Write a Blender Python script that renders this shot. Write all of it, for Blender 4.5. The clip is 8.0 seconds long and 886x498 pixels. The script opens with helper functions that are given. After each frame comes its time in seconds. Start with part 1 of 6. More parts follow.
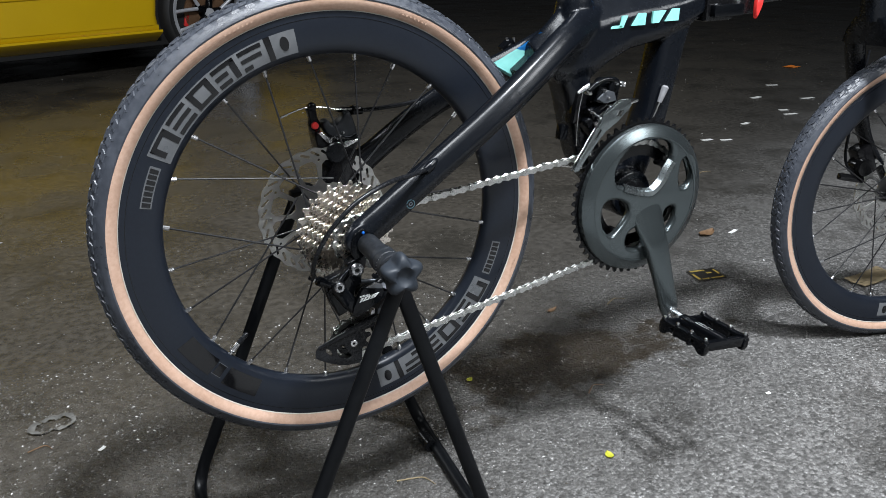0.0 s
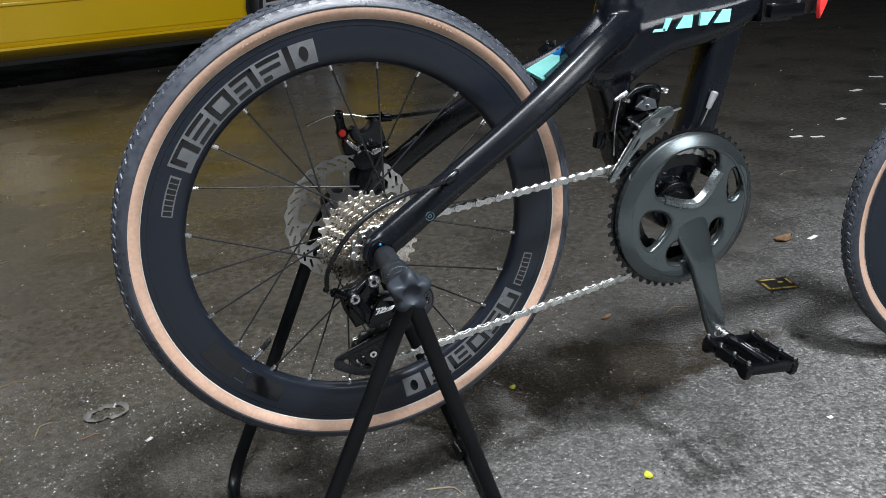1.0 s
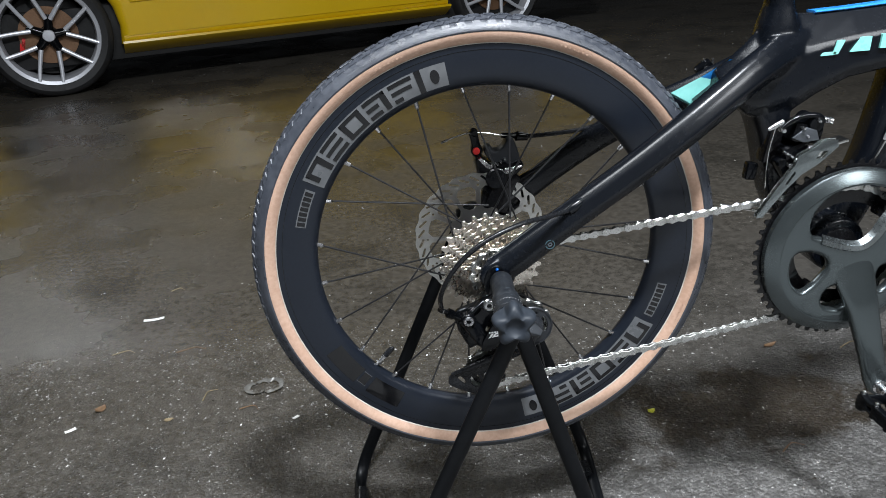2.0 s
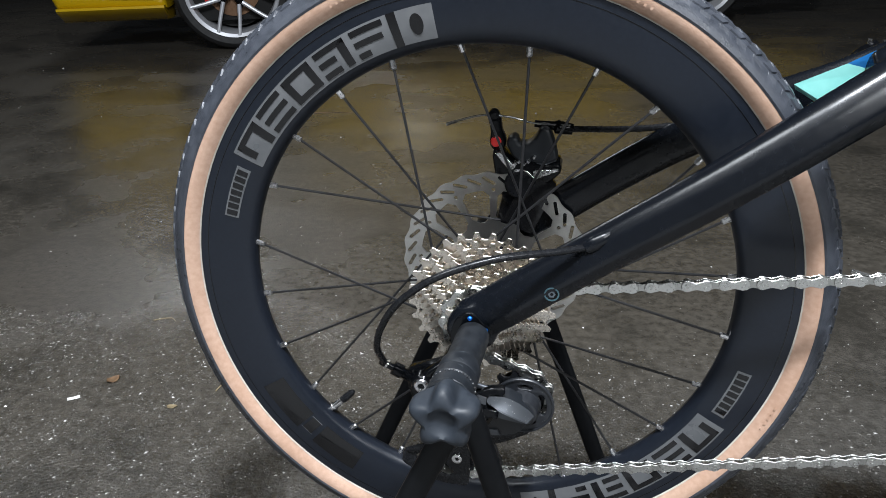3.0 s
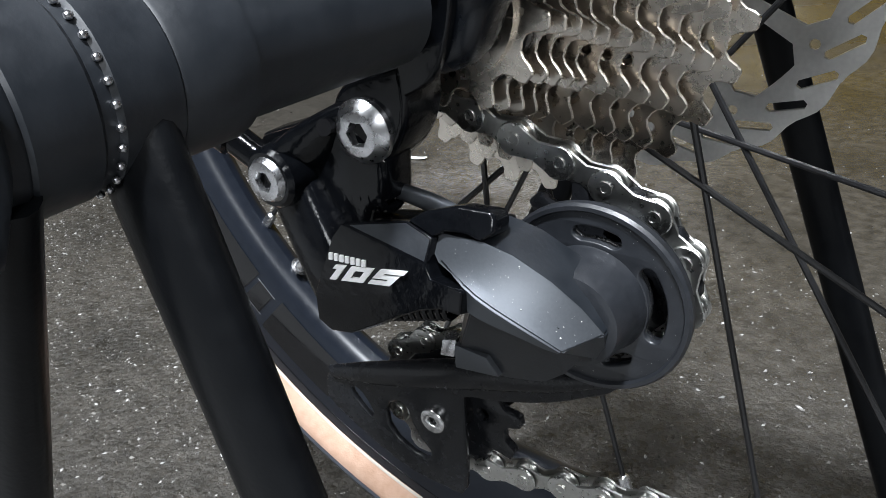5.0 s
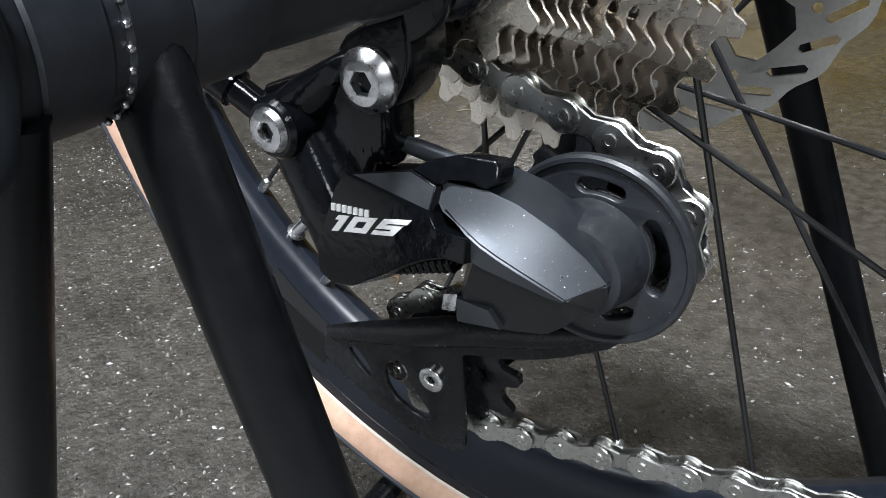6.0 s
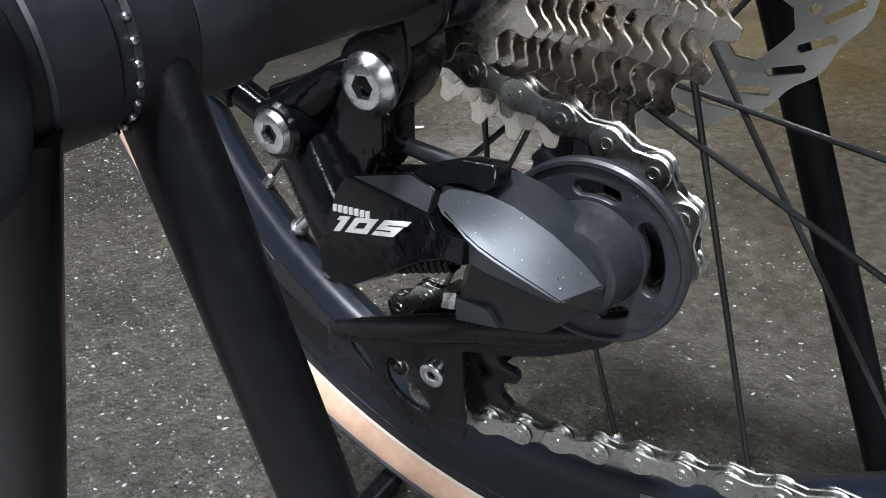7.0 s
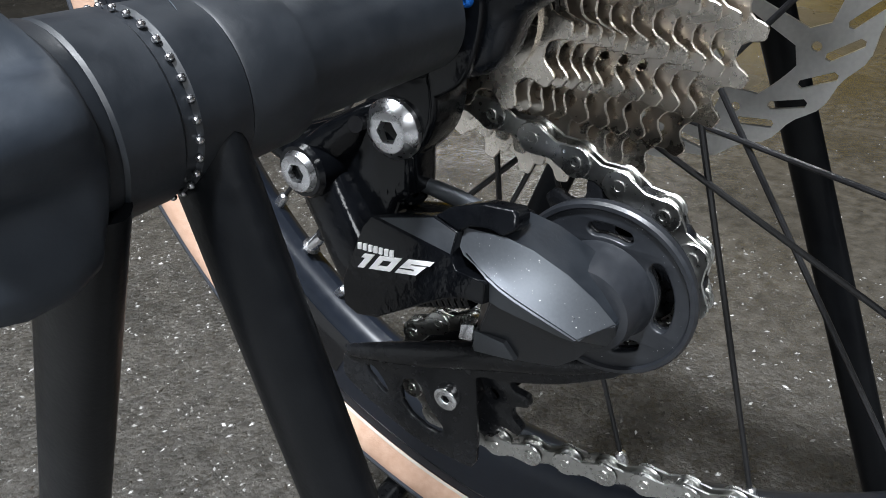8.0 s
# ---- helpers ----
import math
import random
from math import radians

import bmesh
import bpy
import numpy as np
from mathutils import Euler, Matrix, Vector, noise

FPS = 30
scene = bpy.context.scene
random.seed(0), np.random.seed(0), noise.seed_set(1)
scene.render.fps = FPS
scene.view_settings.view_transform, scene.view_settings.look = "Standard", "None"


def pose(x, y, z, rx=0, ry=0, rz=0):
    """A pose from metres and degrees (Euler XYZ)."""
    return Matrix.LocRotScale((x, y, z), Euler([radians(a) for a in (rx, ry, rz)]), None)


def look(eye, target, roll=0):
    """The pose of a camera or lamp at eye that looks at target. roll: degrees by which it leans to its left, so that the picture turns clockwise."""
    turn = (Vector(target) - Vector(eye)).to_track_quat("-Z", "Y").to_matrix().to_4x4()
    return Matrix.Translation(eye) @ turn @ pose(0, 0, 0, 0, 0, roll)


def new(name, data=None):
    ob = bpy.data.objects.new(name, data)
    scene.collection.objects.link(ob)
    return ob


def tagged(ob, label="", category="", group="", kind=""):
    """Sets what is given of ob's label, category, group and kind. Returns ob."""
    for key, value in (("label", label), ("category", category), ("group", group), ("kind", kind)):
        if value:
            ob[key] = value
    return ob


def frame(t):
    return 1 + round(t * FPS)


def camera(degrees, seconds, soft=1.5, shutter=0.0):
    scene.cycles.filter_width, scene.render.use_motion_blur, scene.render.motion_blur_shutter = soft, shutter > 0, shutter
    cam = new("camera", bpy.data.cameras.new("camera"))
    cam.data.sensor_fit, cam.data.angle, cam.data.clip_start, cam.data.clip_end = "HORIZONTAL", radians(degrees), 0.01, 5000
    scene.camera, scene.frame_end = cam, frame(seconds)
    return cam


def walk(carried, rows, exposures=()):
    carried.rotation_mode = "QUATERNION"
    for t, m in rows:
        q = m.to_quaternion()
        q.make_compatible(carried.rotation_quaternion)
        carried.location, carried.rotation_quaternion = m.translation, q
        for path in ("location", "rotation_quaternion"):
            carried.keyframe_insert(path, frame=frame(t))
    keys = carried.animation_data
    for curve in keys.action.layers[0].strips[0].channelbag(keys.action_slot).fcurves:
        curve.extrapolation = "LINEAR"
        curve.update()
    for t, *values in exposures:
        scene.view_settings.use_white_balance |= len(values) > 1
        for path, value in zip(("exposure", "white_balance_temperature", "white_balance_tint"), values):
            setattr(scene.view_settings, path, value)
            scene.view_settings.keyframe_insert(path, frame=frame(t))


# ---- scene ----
cam = camera(59.64, 8.0, 0.7)
PATH = [  # seconds, eye, turn
    (0.0, -0.2700, -0.8143, 0.6997, 68.544, 1.251, -26.964),
    (0.5, -0.2366, -0.8136, 0.7046, 68.401, 0.805, -25.693),
    (1.0, -0.1877, -0.8193, 0.7156, 67.848, 2.437, -20.220),
    (1.5, -0.1450, -0.8181, 0.7363, 67.124, 3.428, -13.970),
    (2.0, -0.1062, -0.8159, 0.7580, 66.901, 3.854, -5.532),
    (2.2, -0.0626, -0.8020, 0.7615, 67.090, 2.790, -1.736),
    (3.3, 0.0818, -0.4536, 0.6274, 66.309, 1.230, 12.024),
    (3.5, 0.0848, -0.3923, 0.5879, 66.242, 1.216, 14.277),
    (3.8, 0.1073, -0.3060, 0.5100, 65.899, 2.778, 25.357),
    (4.0, 0.1020, -0.2543, 0.4803, 65.876, 3.485, 30.356),
    (4.2, 0.1024, -0.2282, 0.4573, 65.289, 3.315, 32.741),
    (4.5, 0.1007, -0.2108, 0.4482, 64.944, 3.836, 34.076),
    (5.0, 0.1019, -0.2126, 0.4296, 63.319, 4.948, 34.273),
    (5.2, 0.0982, -0.2158, 0.4289, 62.271, 4.004, 33.871),
    (6.3, 0.1034, -0.2169, 0.4220, 61.877, 4.160, 33.901),
    (6.5, 0.1051, -0.2163, 0.4244, 61.511, 4.251, 34.263),
    (7.0, 0.1030, -0.2178, 0.4271, 61.294, 4.076, 34.269),
    (7.5, 0.0994, -0.2215, 0.4368, 61.602, 3.949, 34.155),
    (8.0, 0.1008, -0.2234, 0.4396, 61.275, 3.705, 34.131),
]
walk(cam, [(t, pose(x, y, z, rx, ry, rz)) for t, x, y, z, rx, ry, rz in PATH], [(0.0, 0.02), (3.5, 0.07), (4.5, 0.25), (5.0, 0.32), (8.0, 0.34)])

# ---- world and light: night, a street lamp, and four unseen lamps added as fill ----
world = bpy.data.worlds.new("night")
scene.world = world
world.use_nodes = True
bg = world.node_tree.nodes["Background"]
bg.inputs[0].default_value = (0.85, 0.92, 1.0, 1)
bg.inputs[1].default_value = 0.010


def area_lamp(name, eye, target, size, power, colour):
    data = bpy.data.lights.new(name, "AREA")
    data.shape, data.size, data.energy, data.color = "DISK", size, power, colour
    lamp = new(name, data)
    lamp.matrix_world = look(eye, target)
    return lamp


area_lamp("street_lamp_light", (0.45, -1.1, 3.0), (0.2, 0.1, 0), 0.30, 152, (0.915, 0.97, 1.045))
# unseen fill from the right, added to brighten the derailleur link
area_lamp("right_fill_light", (1.40, -1.60, 1.70), (0.1, 0.0, 0.35), 0.8, 24, (0.92, 0.96, 1.0))
# unseen wide fill, added for sheen on the chainstay and a soft second shadow
area_lamp("left_fill_light", (-0.80, -1.2, 3.0), (0.0, 0.0, 0.4), 1.2, 72, (0.90, 0.95, 1.0))
# unseen lamp across the road, added for highlights on tops of tubes
area_lamp("far_right_fill_light", (2.4, 2.8, 4.0), (0.0, 0.2, 0.2), 1.0, 13, (0.90, 0.95, 1.0))
# unseen lamp past the car, added so glossy faces catch a highlight
area_lamp("far_left_fill_light", (-3.4, 5.6, 4.0), (-0.2, 0.6, 0.3), 0.8, 42, (0.92, 0.96, 1.0))


# ---- materials ----
def material(name, dark, light, rough=0.5, metal=0.0, fine=120.0, broad=9.0, bump=0.0, bump_scale=400.0, rough_var=0.12, coat=0.0, spec=0.5, coat_rough=0.12):
    m = bpy.data.materials.new(name)
    m.use_nodes = True
    nt = m.node_tree
    n, link = nt.nodes, nt.links
    p = n["Principled BSDF"]
    co = n.new("ShaderNodeTexCoord")
    a, b = n.new("ShaderNodeTexNoise"), n.new("ShaderNodeTexNoise")
    a.inputs["Scale"].default_value, b.inputs["Scale"].default_value = fine, broad
    a.inputs["Detail"].default_value, b.inputs["Detail"].default_value = 4, 5
    link.new(co.outputs["Object"], a.inputs["Vector"])
    link.new(co.outputs["Object"], b.inputs["Vector"])
    mean = n.new("ShaderNodeMath")
    mean.operation = "MULTIPLY_ADD"
    mean.inputs[1].default_value = 0.5
    half = n.new("ShaderNodeMath")
    half.operation = "MULTIPLY"
    half.inputs[1].default_value = 0.5
    link.new(b.outputs["Fac"], half.inputs[0])
    link.new(a.outputs["Fac"], mean.inputs[0])
    link.new(half.outputs[0], mean.inputs[2])
    spread = n.new("ShaderNodeMapRange")
    spread.inputs[1].default_value, spread.inputs[2].default_value = 0.36, 0.64
    link.new(mean.outputs[0], spread.inputs[0])
    mix = n.new("ShaderNodeMix")
    mix.data_type = "RGBA"
    mix.inputs[6].default_value, mix.inputs[7].default_value = (*dark, 1), (*light, 1)
    link.new(spread.outputs[0], mix.inputs[0])
    link.new(mix.outputs[2], p.inputs["Base Color"])
    r = n.new("ShaderNodeMapRange")
    r.inputs[3].default_value, r.inputs[4].default_value = max(0.03, rough - rough_var), min(1, rough + rough_var)
    link.new(spread.outputs[0], r.inputs[0])
    link.new(r.outputs[0], p.inputs["Roughness"])
    p.inputs["Metallic"].default_value = metal
    p.inputs["Coat Weight"].default_value = coat
    p.inputs["Coat Roughness"].default_value = coat_rough
    p.inputs["Specular IOR Level"].default_value = spec
    if bump:
        c = n.new("ShaderNodeTexNoise")
        c.inputs["Scale"].default_value, c.inputs["Detail"].default_value = bump_scale, 3
        link.new(co.outputs["Object"], c.inputs["Vector"])
        bm_ = n.new("ShaderNodeBump")
        bm_.inputs["Strength"].default_value, bm_.inputs["Distance"].default_value = bump, 0.001
        link.new(c.outputs["Fac"], bm_.inputs["Height"])
        link.new(bm_.outputs[0], p.inputs["Normal"])
    return m


def asphalt_material():
    m = bpy.data.materials.new("damp_asphalt")
    m.use_nodes = True
    nt = m.node_tree
    n, link = nt.nodes, nt.links
    p = n["Principled BSDF"]
    co = n.new("ShaderNodeTexCoord")

    def noise_tex(scale, detail=4, rough=0.55):
        q = n.new("ShaderNodeTexNoise")
        q.inputs["Scale"].default_value, q.inputs["Detail"].default_value, q.inputs["Roughness"].default_value = scale, detail, rough
        link.new(co.outputs["Object"], q.inputs["Vector"])
        return q

    def remap(src, a, b, c=0.0, d=1.0):
        q = n.new("ShaderNodeMapRange")
        for i, v in enumerate((a, b, c, d)):
            q.inputs[i + 1].default_value = v
        link.new(src, q.inputs[0])
        return q.outputs[0]

    def blend(fac, a, b):
        q = n.new("ShaderNodeMix")
        q.data_type = "RGBA"
        link.new(fac, q.inputs[0])
        for i, v in ((6, a), (7, b)):
            if isinstance(v, tuple):
                q.inputs[i].default_value = (*v, 1)
            else:
                link.new(v, q.inputs[i])
        return q.outputs[2]

    grain, medium, broad = noise_tex(520, 4, 0.7), noise_tex(60, 5, 0.65), noise_tex(2.2, 5)
    stones = n.new("ShaderNodeTexVoronoi")
    stones.inputs["Scale"].default_value = 185
    pits = n.new("ShaderNodeTexVoronoi")
    pits.inputs["Scale"].default_value = 105
    wobble = n.new("ShaderNodeVectorMath")
    wobble.operation = "MULTIPLY_ADD"
    wobble.inputs[1].default_value = (0.012, 0.012, 0.012)
    link.new(noise_tex(190, 3).outputs["Color"], wobble.inputs[0])
    link.new(co.outputs["Object"], wobble.inputs[2])
    link.new(wobble.outputs[0], pits.inputs["Vector"])
    shaped = n.new("ShaderNodeVectorMath")
    shaped.operation = "MULTIPLY_ADD"
    shaped.inputs[1].default_value = (0.004, 0.004, 0.004)
    link.new(noise_tex(330, 3).outputs["Color"], shaped.inputs[0])
    link.new(co.outputs["Object"], shaped.inputs[2])
    link.new(shaped.outputs[0], stones.inputs["Vector"])
    picked = n.new("ShaderNodeMath")
    picked.operation = "MULTIPLY"
    link.new(remap(pits.outputs["Distance"], 0.16, 0.34, 1.0, 0.0), picked.inputs[0])
    link.new(remap(pits.outputs["Color"], 0.45, 0.6), picked.inputs[1])
    # brown dirt film towards the road, cleaner grey near the kerb side
    sep = n.new("ShaderNodeSeparateXYZ")
    link.new(co.outputs["Object"], sep.inputs[0])
    slope = n.new("ShaderNodeMath")
    slope.operation = "MULTIPLY_ADD"
    slope.inputs[1].default_value = -0.5
    link.new(sep.outputs[0], slope.inputs[0])
    link.new(sep.outputs[1], slope.inputs[2])
    warped = n.new("ShaderNodeMath")
    warped.operation = "MULTIPLY_ADD"
    warped.inputs[1].default_value = 0.7
    link.new(broad.outputs["Fac"], warped.inputs[0])
    link.new(slope.outputs[0], warped.inputs[2])
    film = remap(warped.outputs[0], -0.05, 0.5)
    # coarse open grain near the bicycle, a smoother film further off
    bare = n.new("ShaderNodeMath")
    bare.operation = "MULTIPLY_ADD"
    bare.inputs[1].default_value = 0.6
    link.new(broad.outputs["Fac"], bare.inputs[0])
    link.new(sep.outputs[1], bare.inputs[2])
    smoothed = remap(bare.outputs[0], 0.45, 0.95)
    tone = blend(remap(medium.outputs["Fac"], 0.3, 0.7), (0.148, 0.142, 0.135), (0.225, 0.218, 0.209))
    tone = blend(remap(stones.outputs["Color"], 0.52, 0.76, 0.0, 0.6), tone, (0.42, 0.41, 0.395))
    tone = blend(remap(stones.outputs["Color"], 0.22, 0.42, 0.65, 0.0), tone, (0.05, 0.048, 0.045))
    grey = blend(remap(stones.outputs["Distance"], 0.48, 0.85, 0.0, 0.6), tone, (0.065, 0.062, 0.058))
    grey = blend(remap(grain.outputs["Fac"], 0.28, 0.50), (0.045, 0.044, 0.042), grey)
    grey = blend(remap(picked.outputs[0], 0.0, 1.0, 0.0, 0.55), grey, (0.025, 0.024, 0.022))
    brown = blend(remap(medium.outputs["Fac"], 0.36, 0.64), (0.041, 0.039, 0.0357), (0.086, 0.082, 0.0765))
    brown = blend(remap(grain.outputs["Fac"], 0.28, 0.45), (0.026, 0.024, 0.020), brown)
    slope2 = n.new("ShaderNodeMath")
    slope2.operation = "MULTIPLY_ADD"
    slope2.inputs[1].default_value = -0.6
    link.new(sep.outputs[0], slope2.inputs[0])
    link.new(sep.outputs[1], slope2.inputs[2])
    tint = n.new("ShaderNodeMix")
    tint.data_type, tint.blend_type = "RGBA", "MULTIPLY"
    link.new(remap(slope2.outputs[0], -0.3, 0.6, 0.0, 1.0), tint.inputs[0])
    link.new(brown, tint.inputs[6])
    tint.inputs[7].default_value = (1.05, 0.98, 0.87, 1)
    brown = tint.outputs[2]
    pale = blend(remap(grain.outputs["Fac"], 0.66, 0.74), grey, (0.38, 0.38, 0.37))
    base = blend(film, pale, brown)
    stain_shade = blend(remap(noise_tex(4.5, 5, 0.6).outputs["Fac"], 0.34, 0.5, 0.35, 1.0), (0.026, 0.024, 0.02), base)
    # ragged dark patch under the bicycle: wet stain and painted-in shadow together
    stain_shade_at = n.new("ShaderNodeVectorMath")
    stain_shade_at.operation = "MULTIPLY_ADD"
    stain_shade_at.inputs[1].default_value, stain_shade_at.inputs[2].default_value = (2.3, 6.0, 0.0), (-1.05, -1.1, 0.0)
    link.new(co.outputs["Object"], stain_shade_at.inputs[0])
    reach = n.new("ShaderNodeVectorMath")
    reach.operation = "LENGTH"
    link.new(stain_shade_at.outputs[0], reach.inputs[0])
    ragged = n.new("ShaderNodeMath")
    ragged.operation = "MULTIPLY_ADD"
    ragged.inputs[1].default_value = 2.6
    link.new(noise_tex(9, 6, 0.65).outputs["Fac"], ragged.inputs[0])
    link.new(reach.outputs["Value"], ragged.inputs[2])
    soaked_shaded = remap(ragged.outputs[0], 1.75, 2.0, 0.0, 1.0)
    stain_shade = blend(soaked_shaded, (0.034, 0.027, 0.019), stain_shade)
    link.new(stain_shade, p.inputs["Base Color"])
    wet = remap(noise_tex(2.3, 4).outputs["Fac"], 0.38, 0.60, 0.14, 0.36)
    gloss = n.new("ShaderNodeMix")
    link.new(smoothed, gloss.inputs[0])
    link.new(remap(stones.outputs["Color"], 0.35, 0.65, 0.50, 0.20), gloss.inputs[2])
    link.new(wet, gloss.inputs[3])
    link.new(gloss.outputs[0], p.inputs["Roughness"])
    high = n.new("ShaderNodeMath")
    high.operation = "ADD"
    link.new(grain.outputs["Fac"], high.inputs[0])
    link.new(remap(stones.outputs["Distance"], 0.0, 0.7, 1.0, 0.0), high.inputs[1])
    bmp = n.new("ShaderNodeBump")
    link.new(remap(smoothed, 0, 1, 1.0, 0.12), bmp.inputs["Strength"])
    bmp.inputs["Distance"].default_value = 0.0022
    link.new(high.outputs[0], bmp.inputs["Height"])
    link.new(bmp.outputs[0], p.inputs["Normal"])
    return m


def grit_material():
    m = bpy.data.materials.new("mixed_grit")
    m.use_nodes = True
    n, link = m.node_tree.nodes, m.node_tree.links
    p = n["Principled BSDF"]
    geo = n.new("ShaderNodeNewGeometry")
    ramp = n.new("ShaderNodeValToRGB")
    ramp.color_ramp.interpolation = "LINEAR"
    stops = ramp.color_ramp.elements
    stops[0].position, stops[0].color = 0.0, (0.02, 0.018, 0.015, 1)
    stops[1].position, stops[1].color = 1.0, (0.62, 0.61, 0.59, 1)
    for at, c in ((0.25, (0.06, 0.05, 0.04, 1)), (0.5, (0.22, 0.21, 0.19, 1)), (0.75, (0.32, 0.31, 0.30, 1))):
        e = stops.new(at)
        e.color = c
    link.new(geo.outputs["Random Per Island"], ramp.inputs[0])
    link.new(ramp.outputs[0], p.inputs["Base Color"])
    p.inputs["Roughness"].default_value = 0.22
    return m


